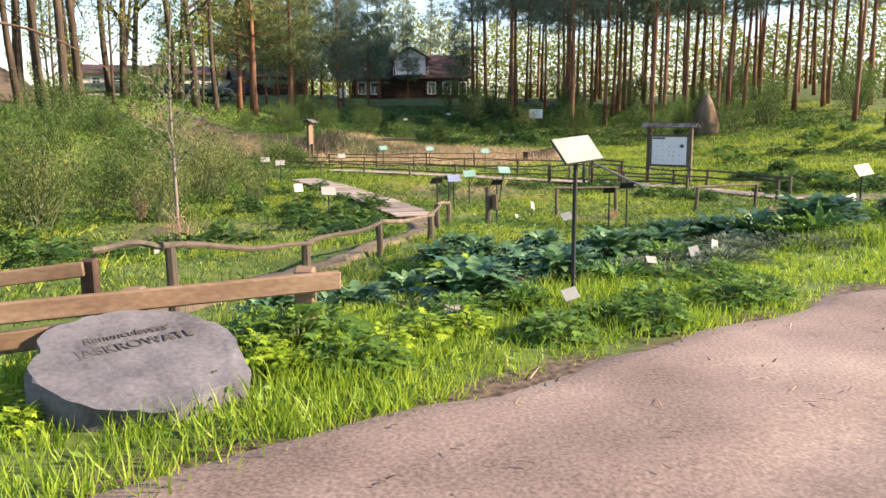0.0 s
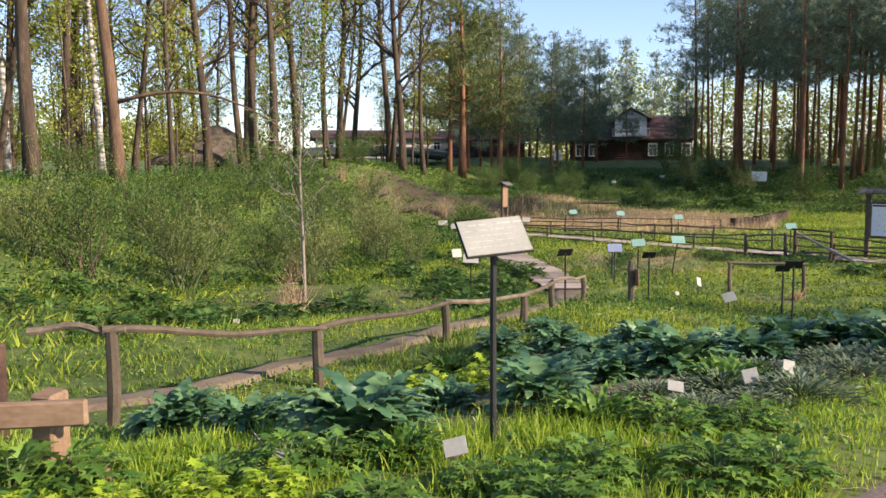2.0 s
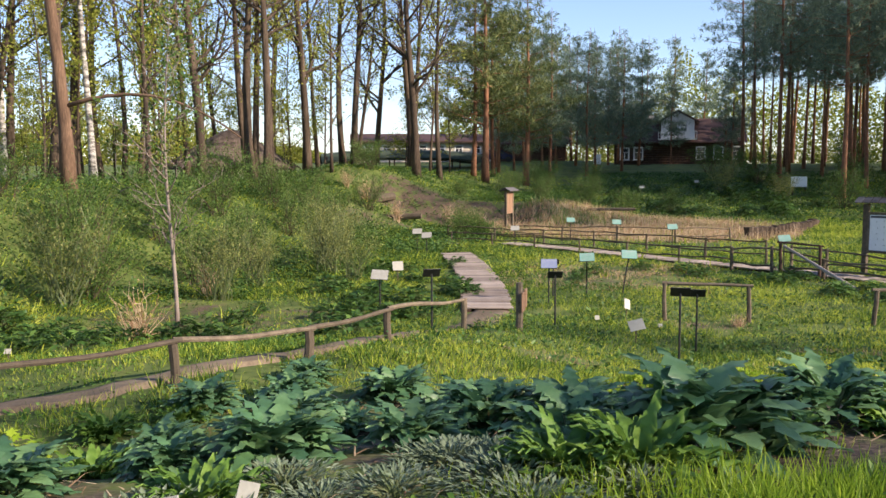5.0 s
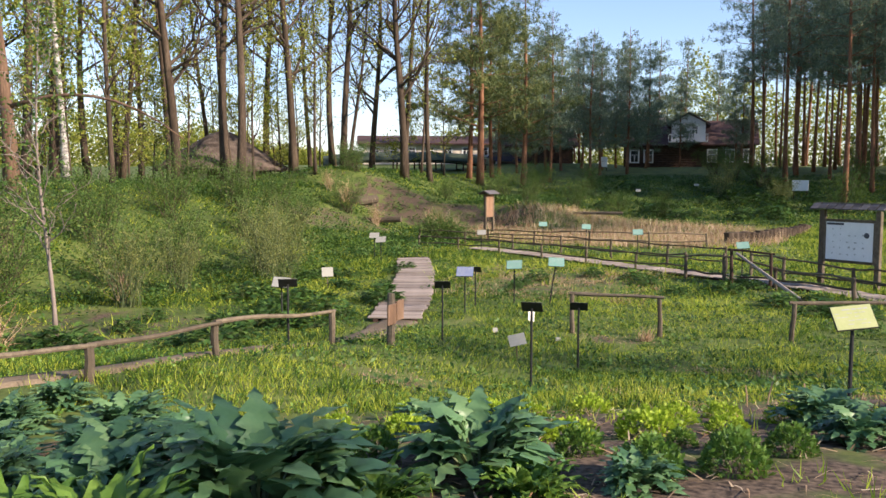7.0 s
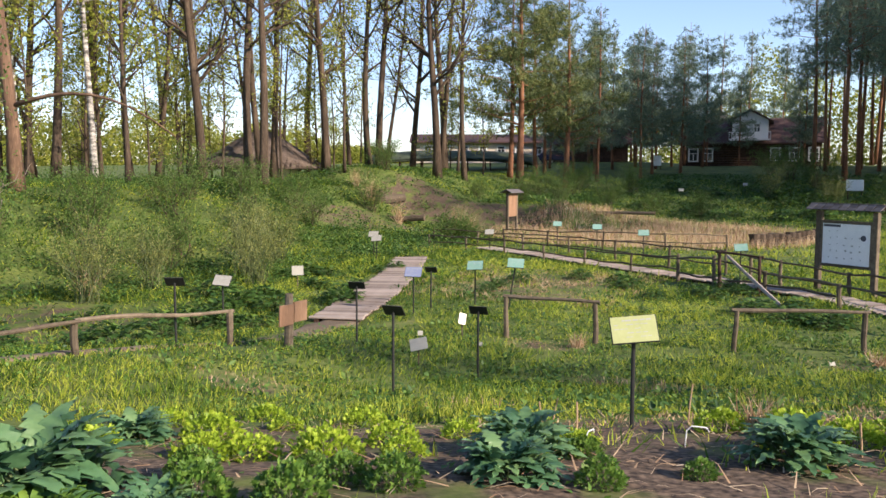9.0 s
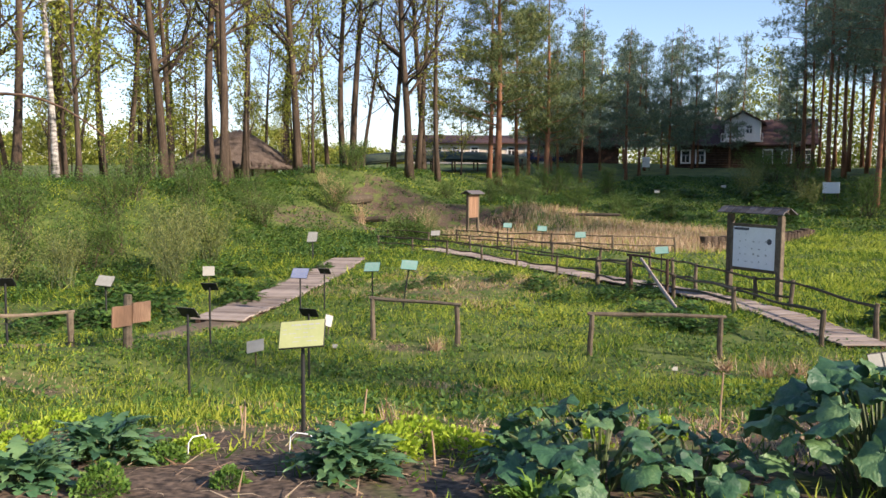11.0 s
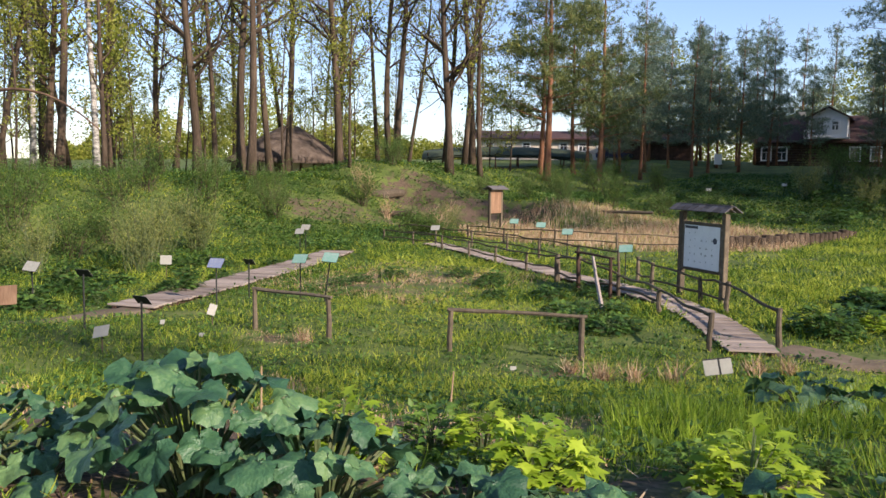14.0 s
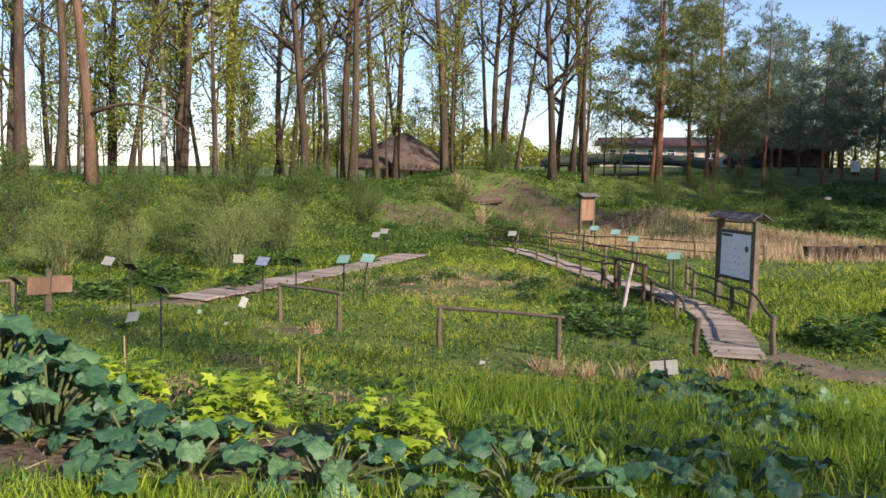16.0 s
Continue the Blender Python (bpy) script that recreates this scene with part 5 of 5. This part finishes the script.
darks = [clump("leafy_perennial", "dark green perennial clump with broad lobed glossy leaves", 201 + i, 105, 0.42, 0.25, 0.1, M_DARKLEAF, BROAD, 0.15, 0.5) for i in range(3)]
limes = [mound("lime_perennial", "low mound of lime-green fresh herb leaves", 211 + i, 620, 0.25, 0.21, 0.045, M_LIME) for i in range(3)]
feathers = [mound("feathery_perennial", "soft green mound of finely divided leaves", 216 + i, 620, 0.19, 0.22, 0.045, M_FRESH) for i in range(2)]
lime_tall = [rosette("lime_perennial", "lime-green perennial clump with broad lobed leaves", 215 + i, 170, 0.26, 0.4, 0.13, 0.115, M_LIME) for i in range(2)]
straps = [clump("strap_leaf_perennial", "bright green perennial with upright lance leaves", 221 + i, 80, 0.2, 0.28, 0.06, M_FRESH, LANCE, 0.09, 0.35) for i in range(2)]
greys = [rosette("grey_herb", "low grey-green feathery herb clump", 231 + i, 420, 0.4, 0.15, 0.07, 0.022, M_GREYLEAF, LEAF, 0.9) for i in range(2)]
mids = [rosette("meadow_herb", "mid-green leafy herb in the grass", 241 + i, 150, 0.34, 0.3, 0.14, 0.1, M_WEED) for i in range(2)]
plant_all(darks, [(-1.33, 6.14, 0.95), (-0.62, 5.8, 0.8), (0.17, 5.51, 0.95), (-0.34, 7.56, 0.8), (0.97, 6.4, 0.9), (-0.11, 10.22, 0.9), (0.46, 10.66, 0.9), (1.77, 8.37, 1.15), (2.7, 9.53, 1.2), (3.4, 8.75, 1.1), (4.1, 8.95, 1.6), (3.22, 9.78, 1.1), (4.82, 9.95, 1.15), (1.35, 11.06, 0.95), (0.93, 10.14, 1.0), (1.53, 8.75, 1.0), (2.03, 11.0, 0.8), (6.58, 11.84, 0.8), (0.4, 9.0, 0.9), (1.0, 9.3, 0.9), (0.8, 7.4, 0.8), (1.25, 8.1, 0.9), (2.4, 8.9, 0.95), (3.65, 9.5, 0.9), (2.2, 9.95, 0.9), (1.5, 9.8, 0.8), (0.2, 11.5, 0.7), (2.9, 10.4, 0.7), (6.75, 11.2, 0.75), (8.05, 12.2, 0.8), (8.85, 12.75, 0.8), (5.65, 9.9, 0.55), (-1.0, 6.9, 0.7), (0.35, 6.5, 0.75), (3.9, 11.4, 0.7)], 30, 0.9, 1.1, 0.02)
plant_all(limes, [(3.31, 11.1, 0.9), (3.92, 11.01), (4.99, 11.3, 1.1), (5.5, 11.38, 1.1), (6.36, 12.08, 0.9), (5.99, 11.47, 0.8), (4.76, 11.12), (3.76, 12.95, 0.8), (5.6, 12.0, 0.8), (8.0, 12.6), (4.3, 11.7), (4.4, 12.4, 0.8), (3.4, 12.2, 0.8), (7.5, 13.2, 0.8), (7.95, 13.1), (8.3, 12.95), (5.9, 12.4, 0.8), (4.8, 12.9, 0.8), (6.75, 12.35, 0.7), (8.55, 13.2, 0.9), (3.0, 11.6, 0.8), (8.9, 13.5, 0.9), (9.3, 14.0, 0.8), (3.65, 11.5, 0.7)], 31, 0.7, 0.95, 0.02)
plant_all(feathers, [(4.09, 10.12, 1.0), (5.67, 10.12, 1.1), (6.08, 10.3, 1.1), (6.05, 10.75, 0.9), (5.2, 10.6, 0.8), (7.2, 11.3, 0.9), (6.35, 10.75, 0.8), (7.6, 11.75, 0.7), (5.75, 10.9, 0.7), (6.9, 12.0, 0.7)], 37, 0.7, 0.95, 0.02)
plant_all(lime_tall, [(10.78, 13.85, 1.1), (11.85, 14.05, 1.0), (12.7, 14.49, 0.95), (11.25, 14.5, 0.9), (10.5, 14.0, 0.9), (-0.05, 7.35, 0.7), (0.25, 7.9, 0.7), (12.4, 27.2), (11.7, 27.4), (13.2, 27.5), (-0.92, 3.95, 0.55), (-0.6, 4.12, 0.5), (-0.3, 4.2, 0.5), (-0.74, 3.82, 0.45), (-0.1, 4.45, 0.5), (-1.72, 3.15, 0.4), (-1.9, 3.3, 0.42), (-0.45, 3.95, 0.4), (0.15, 4.6, 0.45)], 32, 0.8, 1.0, 0.02)
green_tall = [rosette("leafy_perennial", "mid-green loose perennial with lobed leaves", 218, 150, 0.3, 0.42, 0.11, 0.09, M_FRESH)]
plant_all(green_tall, [(10.96, 14.45, 1.1), (11.5, 14.75, 0.9), (12.3, 14.9, 0.8), (11.5, 13.95, 0.6), (12.9, 15.2, 0.7)], 38, 0.6, 0.75, 0.02)
plant_all(straps, [(1.31, 6.05, 0.8), (-0.45, 9.41, 0.9), (2.04, 7.3, 0.9), (3.84, 8.29, 1.2), (-0.13, 9.9, 0.8), (3.5, 8.15, 1.0), (0.55, 8.2, 0.8), (0.5, 5.2, 0.7), (13.6, 19.2), (9.2, 12.0, 0.7), (5.15, 9.7, 0.8), (4.5, 9.3, 0.9)], 33, 0.9, 1.1, 0.02)
plant_all(greys, [(2.85, 7.63), (2.44, 6.92), (1.85, 6.38), (2.88, 8.24), (2.6, 7.4), (3.3, 7.9), (2.3, 7.6), (3.1, 8.35), (3.9, 7.95), (2.0, 7.0), (1.6, 6.8), (2.9, 8.2), (3.5, 7.6), (2.15, 6.65)], 34, 0.55, 0.9, 0.02)
rr = random.Random(77)
plant_all(mids, [(-3.5 + rr.uniform(-2, 2), 17 + rr.uniform(-2, 6), rr.uniform(0.8, 1.3)) for _ in range(26)] + [(12.6 + rr.uniform(-1.6, 2.2), 27.6 + rr.uniform(-1.5, 3), rr.uniform(1.0, 1.7)) for _ in range(18)] + [(-6 + rr.uniform(-3, 2), 12.5 + rr.uniform(-2.5, 3), rr.uniform(0.8, 1.2)) for _ in range(22)] + [(-4.5 + rr.uniform(-2, 1.5), 24 + rr.uniform(-2, 5), rr.uniform(0.7, 1.1)) for _ in range(14)] + [(2 + rr.uniform(-2, 4), 27.5 + rr.uniform(-2, 2), rr.uniform(0.7, 1.1)) for _ in range(12)] + [(7.3 + rr.uniform(-1, 1), 25.3 + rr.uniform(-1.4, 1), rr.uniform(0.8, 1.3)) for _ in range(7)] + [(rr.uniform(12.5, 27), rr.uniform(29, 50), rr.uniform(1.1, 2.0)) for _ in range(20)] + [(rr.uniform(-5, 9), rr.uniform(57, 82), rr.uniform(1.6, 2.8)) for _ in range(40)], 35, 0.85, 1.15, 0.02)
fresh = [rosette("verge_herb", "fresh green leafy herb in the grass", 261 + i, 150, 0.34, 0.3, 0.14, 0.1, M_FRESH) for i in range(2)]
plant_all(fresh, [(-1.0 + rr.uniform(-0.7, 0.6), 3.95 + rr.uniform(-0.2, 0.5), rr.uniform(0.5, 0.8)) for _ in range(7)] + [(x, road_edge(x) + rr.uniform(0.3, 1.4), rr.uniform(0.4, 0.7)) for x in [rr.uniform(-1.2, 2.5) for _ in range(20)]] + [(rr.uniform(12.5, 27), rr.uniform(29, 50), rr.uniform(1.0, 1.7)) for _ in range(24)], 36, 0.85, 1.15, 0.02)
drop_models(darks + limes + feathers + lime_tall + green_tall + straps + greys + mids + fresh)


def round_leaf(seed, r):
    """A broad heart-shaped leaf with a wavy toothed rim and a dished middle; its stalk joins at the origin."""
    rng = np.random.default_rng(seed)
    rings, n = 5, 24
    v = [(0, 0, 0)]
    ph, bow = rng.uniform(0, 6.28, 3), rng.uniform(0.1, 0.5)
    for j in range(1, rings + 1):
        q = j / rings
        for i in range(n):
            a = -math.pi + 2 * math.pi * (i + 0.5) / n
            edge = (0.8 + 0.22 * math.cos(a)) * (1 - 0.45 * math.exp(-((abs(a) - math.pi) / 0.28) ** 2)) * (1 + (0.06 if i % 2 else -0.05) * (q == 1)) * (1 + 0.04 * abs(math.sin(4 * a)) * q)
            rad = r * q * edge
            z = r * (0.17 * q * q * math.sin(3 * a + ph[0]) + 0.09 * q * q * math.sin(7 * a + ph[1]) + 0.12 * q * (abs(math.sin(4 * a)) - 0.5) + rng.normal(0, 0.035) * q - bow * q ** 2 + 0.24 * q)
            v.append((rad * math.cos(a) + 0.25 * r, rad * math.sin(a), z))
    f = [(0, 1 + i, 1 + (i + 1) % n) for i in range(n) if i != n - 1]
    f += [(1 + (j - 1) * n + i, 1 + j * n + i, 1 + j * n + (i + 1) % n, 1 + (j - 1) * n + (i + 1) % n) for j in range(1, rings) for i in range(n) if i != n - 1]
    g = Geo()
    g.add(v, f)
    return g.mesh("leaf", M_BIGLEAF, True)


BIG = [round_leaf(300 + i, 0.105) for i in range(5)]


def butterbur(x, y, n, radius, h, seed, size=1.0):
    rng = random.Random(seed)
    z = land(x, y)
    e = thing("butterbur", x, y, z - 0.02, rng.uniform(0, 360), "large clump of dark green butterbur with round leaves", "plant", "butterburs in the bed")
    g = Geo()
    n = int(n * 1.15)
    for i in range(n):
        u = ((i + 0.5) / n) ** 0.55
        a = i * 2.4 + rng.uniform(-0.3, 0.3)
        p = Vector((radius * u * math.cos(a), radius * u * math.sin(a), h * (1 - 0.5 * u ** 2.2) * rng.uniform(0.72, 1.05)))
        g.tube([(p.x * 0.25, p.y * 0.25, -0.02), (p.x * 0.55, p.y * 0.55, p.z * 0.6), tuple(p)], [0.011, 0.009, 0.007], 5, False)
        o = part("leaf", BIG[rng.randrange(5)], M_BIGLEAF, e)
        s = size * rng.uniform(0.6, 1.35)
        o.matrix_basis = Matrix.Translation(p) @ pose(0, 0, 0, rng.uniform(-32, 32), 4 + 34 * u + rng.uniform(-26, 26), math.degrees(a)) @ Matrix.Diagonal((s, s, s, 1))
    tagged(part("stem", g, M_STEM, e), kind="stuff")


for i, (x, y, n, r, h, s) in enumerate([(10.55, 13.1, 46, 0.55, 0.62, 1.1), (11.25, 13.2, 36, 0.46, 0.42, 1.0), (9.3, 12.6, 36, 0.6, 0.4, 0.95), (11.85, 13.4, 22, 0.42, 0.22, 0.85), (9.75, 12.75, 18, 0.4, 0.3, 0.9), (12.4, 13.4, 22, 0.45, 0.26, 0.85), (13.7, 14.45, 20, 0.5, 0.25, 0.8), (14.4, 15.2, 20, 0.55, 0.25, 0.8), (12.95, 13.9, 16, 0.4, 0.22, 0.8), (12.15, 19.0, 20, 0.55, 0.4, 1.2), (13.0, 19.5, 20, 0.55, 0.36, 1.2), (15.3, 15.8, 16, 0.45, 0.22, 0.8), (13.6, 17.3, 14, 0.4, 0.28, 0.9)]):
    butterbur(x, y, n, r, h, 400 + i, s)


# ---- grass, weeds, reeds ----
def on_path(x, y):
    """True on the boardwalks and footpaths."""
    for a, b, w in (((-0.7, 20.45), (-5.5, 32.0), 0.6), ((10.6, 24.5), (7.6, 28.3), 0.5), ((7.6, 28.3), (-5, 36.9), 0.5), ((-8, 3.6), (-2.5, 8.0), 0.3), ((-2.5, 8.0), (-0.95, 11.5), 0.24), ((-0.95, 11.5), (-0.4, 14.2), 0.24), ((-0.4, 14.2), (-0.65, 20.6), 0.32), ((10.7, 24.6), (16.5, 26), 0.4)):
        ax, ay = a
        dx, dy = b[0] - ax, b[1] - ay
        k = min(1, max(0, ((x - ax) * dx + (y - ay) * dy) / (dx * dx + dy * dy)))
        if (x - ax - k * dx) ** 2 + (y - ay - k * dy) ** 2 < w * w:
            return True
    return ((x + 1.34) / 0.5) ** 2 + ((y - 3.56) / 0.42) ** 2 < 1


def meadow_points(n, x0, x1, y0, y1, seed, keep_soil=0.15, clump=0.5, lo=0.0, along=False, only_soil=False):
    rng = np.random.default_rng(seed)
    out = []
    for x, y in zip(rng.uniform(x0, x1, n), rng.uniform(y0, y1, n)):
        if along:                                              # y counts from the road's edge
            y = road_edge(x) + y / 0.81
        s = side_of_road(x, y)
        if s < -0.02 + 0.3 * noise.noise((x * 1.3, y * 1.3, 7)) + lo or on_path(x, y):
            continue
        q = 0.5 + 0.5 * noise.noise((x * 0.9, y * 0.9, 11)) + 0.35 * noise.noise((x * 2.5, y * 2.5, 3))
        if q < clump * rng.random() + 0.12 or (soil_at(x, y) > 0.18 and rng.random() > keep_soil):
            continue
        if only_soil and soil_at(x, y) < 0.14:
            continue
        out.append((x, y, land(x, y) - 0.01))
    return np.array(out), rng


def grass(name, label, n, area, seed, h, w, per=5, mat=None, spread_=0.05, **kw):
    pts, rng = meadow_points(n, *area, seed, **kw)
    base = np.repeat(pts, per, 0)
    k = len(base)
    off = rng.normal(0, spread_, (k, 2))
    base[:, :2] += off
    tall = np.repeat(np.array([0.55 + 1.0 * max(0, noise.noise((p[0] * 0.55, p[1] * 0.55, 21)) + 0.3) for p in pts]), per)
    axis = np.stack((off[:, 0] * 6 + rng.normal(0, 0.25, k), off[:, 1] * 6 + rng.normal(0, 0.25, k), np.ones(k)), 1)
    v, f = cards(BLADE, base, axis, h * tall * rng.uniform(0.5, 1.3, k), w * rng.uniform(0.6, 1.3, k), rng)
    return tagged(new(name, quick_mesh(name, v, f, mat or M_GRASS)), label, "grass", kind="stuff")


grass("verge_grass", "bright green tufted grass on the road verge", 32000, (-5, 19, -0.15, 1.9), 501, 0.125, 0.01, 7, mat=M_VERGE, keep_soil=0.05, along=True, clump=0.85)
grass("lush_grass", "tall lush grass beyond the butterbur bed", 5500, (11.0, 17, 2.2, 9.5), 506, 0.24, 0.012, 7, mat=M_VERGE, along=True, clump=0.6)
grass("bed_grass", "tufts of grass between the garden plants", 15000, (-5, 19, 2.5, 9), 505, 0.12, 0.012, 6, keep_soil=0.03, along=True)
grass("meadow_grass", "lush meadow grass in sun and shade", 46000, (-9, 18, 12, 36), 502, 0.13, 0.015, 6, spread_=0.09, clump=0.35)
grass("dry_grass", "patch of dry tan grass by the boardwalk", 1500, (-2.2, 3.6, 24.3, 31), 507, 0.13, 0.014, 5, mat=M_STRAW, keep_soil=1.0)
grass("dry_patches", "small patches of trodden dry grass in the meadow", 5000, (0, 11, 13.5, 22), 509, 0.07, 0.012, 5, mat=M_STRAW, keep_soil=1.0, clump=0.3, only_soil=True)
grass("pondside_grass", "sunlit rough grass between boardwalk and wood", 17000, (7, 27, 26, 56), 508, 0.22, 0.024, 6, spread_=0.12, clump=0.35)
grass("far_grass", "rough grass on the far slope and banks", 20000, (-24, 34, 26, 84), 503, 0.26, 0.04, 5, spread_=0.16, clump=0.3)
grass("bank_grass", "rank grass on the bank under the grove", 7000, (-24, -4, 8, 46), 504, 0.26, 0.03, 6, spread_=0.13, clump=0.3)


def weeds(name, label, n, area, seed, size, per, mat, h, spread_, **kw):
    pts, rng = meadow_points(n, *area, seed, **kw)
    base = np.repeat(pts, per, 0)
    k = len(base)
    off = rng.normal(0, spread_, (k, 2))
    base[:, :2] += off
    base[:, 2] += np.abs(rng.normal(0, h, k))
    axis = np.stack((off[:, 0] / spread_, off[:, 1] / spread_, rng.uniform(0, 0.9, k)), 1)
    v, f = cards(LEAF, base, axis, size * rng.uniform(0.6, 1.3, k), size * 0.6 * rng.uniform(0.6, 1.2, k), rng, 0.6)
    return tagged(new(name, quick_mesh(name, v, f, mat)), label, "herbs", kind="stuff")


weeds("verge_herbs", "low leafy weeds among the verge grass", 9000, (-5, 18, 2.5, 20), 511, 0.05, 8, M_FRESH, 0.04, 0.07, keep_soil=0.1)
weeds("meadow_herbs", "low leafy weeds in the meadow", 5200, (-9, 18, 14, 38), 512, 0.09, 8, M_WEED, 0.06, 0.12, keep_soil=0.5)
weeds("herb_patches", "darker patches of leafy herbs in the meadow grass", 9000, (-9, 18, 13, 38), 515, 0.07, 7, M_WEED, 0.07, 0.1, keep_soil=0.4, clump=1.5)
weeds("bank_herbs", "dark ground herbs on the grove bank", 6000, (-24, -6, 32, 62), 516, 0.15, 8, M_WEED, 0.1, 0.22, keep_soil=0.45, clump=0.3)
weeds("slope_herbs", "dark ground herbs on the far slope", 8500, (-10, 30, 54, 90), 513, 0.17, 8, M_WEED, 0.1, 0.25, keep_soil=0.45, clump=0.3)
weeds("bank_undergrowth", "dense dark undergrowth on the shaded bank", 9000, (-23, -6.5, 11, 42), 514, 0.1, 12, M_WEED, 0.17, 0.22, clump=0.6)


def reeds():
    rng = np.random.default_rng(520)
    n = 23000
    x, y = rng.uniform(-9, 7, n), rng.uniform(38.5, 56, n)
    ok = (((x + 1.2) / 8.0) ** 2 + ((y - 46.8) / 7.6) ** 2 < 1) & (y > 40.0 - 0.1 * x)
    pts = np.array([(a, b, land(a, b)) for a, b in zip(x[ok], y[ok])])
    k = len(pts)
    axis = np.stack((rng.normal(0, 0.28, k), rng.normal(0, 0.28, k), np.ones(k)), 1)
    v, f = cards(BLADE, pts, axis, rng.uniform(0.15, 0.5, k), rng.uniform(0.014, 0.034, k), rng)
    tagged(new("reed_bed", quick_mesh("reed_bed", v, f, M_STRAW)), "dry cut reed stalks filling the shallow pond", "reeds", kind="stuff")


reeds()


def litter():
    """Dead stalks and twigs on the beds and the road's edge."""
    rng = np.random.default_rng(530)
    n = 5200
    x = rng.uniform(-2, 14, n)
    y = np.array([road_edge(a) for a in x]) + rng.uniform(-1.2, 7, n)
    keep = np.array([rng.random() < (0.16 if side_of_road(a, b) < 0.3 else 0.15 + 2 * soil_at(a, b)) for a, b in zip(x, y)])
    p = np.array([(a, b, land(a, b) + 0.012) for a, b in zip(x[keep], y[keep])])
    k = len(p)
    a = rng.uniform(0, 6.28, k)
    axis = np.stack((np.cos(a), np.sin(a), rng.normal(0.03, 0.06, k)), 1)
    v, f = cards(BLADE, p, axis, rng.uniform(0.06, 0.26, k), rng.uniform(0.006, 0.014, k), rng, 0.8)
    tagged(new("dead_stalks", quick_mesh("dead_stalks", v, f, M_STRAW)), "scattered dry stalks and twigs on bare soil", "litter", kind="stuff")


litter()


def road_twigs():
    rng = np.random.default_rng(531)
    n = 420
    x = rng.uniform(-4, 9, n)
    y = np.array([road_edge(a) for a in x]) - rng.uniform(-0.1, 4.2, n)
    p = np.array([(a, b, 0.055) for a, b in zip(x, y)])
    a = rng.uniform(0, 6.28, n)
    axis = np.stack((np.cos(a), np.sin(a), rng.normal(0.02, 0.02, n)), 1)
    v, f = cards(BLADE, p, axis, rng.uniform(0.02, 0.09, n), rng.uniform(0.006, 0.016, n), rng, 0.9)
    tagged(new("road_twigs", quick_mesh("road_twigs", v, f, M_BARK)), "dark twigs and cone scales scattered on the road", "litter", kind="stuff")


road_twigs()


def wire_hoop(x, y, rz):
    e = thing("wire_hoop", x, y, land(x, y), rz, "small white bent wire hoop in the bed", "plant support")
    g = Geo()
    g.tube([(-0.08, 0, -0.05), (-0.07, 0, 0.1), (-0.04, 0, 0.13), (0.05, 0.01, 0.12), (0.07, 0.02, 0.09)], [0.004] * 5, 6)
    part("wire", g, M_WHITE, e)


def cane(x, y, h, lean, rz):
    e = thing("plant_cane", x, y, land(x, y), rz, "short dry cane stuck upright in the bed", "cane", "canes in the bed")
    g = Geo()
    g.tube([(0, 0, -0.06), (lean * 0.5, 0, h * 0.5), (lean, 0.01, h)], [0.008, 0.007, 0.006], 6)
    part("stick", g, M_STRAW, e)


def dead_tuft(x, y, s, seed):
    rng = np.random.default_rng(seed)
    e = thing("dead_tuft", x, y, land(x, y), 0, "tuft of reddish dead grass stalks", "plant")
    n = 90
    base = np.stack((rng.normal(0, 0.05, n), rng.normal(0, 0.05, n), np.zeros(n)), 1) * s
    axis = np.stack((rng.normal(0, 0.5, n), rng.normal(0, 0.5, n), np.ones(n)), 1)
    v, f = cards(BLADE, base, axis, s * rng.uniform(0.12, 0.34, n), 0.012 * s, rng)
    tagged(part("foliage", quick_mesh("foliage", v, f, M_STRAW), M_STRAW, e), kind="stuff")


wire_hoop(7.45, 12.55, 20)
wire_hoop(6.85, 12.3, 80)
for i, (x, y, h, ln) in enumerate([(6.2, 13.4, 0.24, 0.05), (6.05, 13.6, 0.2, -0.02), (6.5, 13.1, 0.22, 0.04), (6.6, 12.55, 0.16, -0.06), (8.35, 12.6, 0.2, 0.02), (7.2, 13.6, 0.3, -0.03), (9.6, 14.4, 0.45, 0.02), (10.3, 15.6, 0.4, 0.03)]):
    cane(x, y, h, ln, 47 * i)
for i, (x, y, s) in enumerate([(7.75, 13.2, 1.0), (10.1, 21.2, 1.3), (9.6, 21.0, 1.2), (10.8, 22.6, 1.3), (9.2, 20.9, 1.2), (8.6, 21.2, 1.0), (11.2, 22.9, 1.2), (4.2, 20.3, 1.0)]):
    dead_tuft(x, y, s, 600 + i)


def far_woods():
    """A belt of distant spring trees beyond the pines and the grove."""
    rng = np.random.default_rng(540)
    n = 130000
    a = rng.uniform(radians(35), radians(150), n)
    r = rng.uniform(150, 185, n)
    x, y = r * np.cos(a), 20 + r * np.sin(a)
    top = np.array([(9 + 9 * noise.noise((t * 9, 0, 0)) + 4 * noise.noise((t * 31, 0, 4))) * (1.9 - 1.55 * smooth(1.9, 1.97, t) + 0.5 * smooth(2.1, 2.25, t)) for t in a])
    z = np.array([height(p, q) for p, q in zip(x, y)]) + np.maximum(top, 1.5) * rng.uniform(0, 1, n) ** 1.25
    base = np.stack((x, y, z), 1)
    v, f = cards(LEAF, base, rng.normal(0, 1, (n, 3)), rng.uniform(0.35, 0.9, n), rng.uniform(0.25, 0.6, n), rng)
    tagged(new("far_woods", quick_mesh("far_woods", v, f, M_SPRING)), "distant belt of yellow-green spring woods", "woods", kind="stuff")


far_woods()
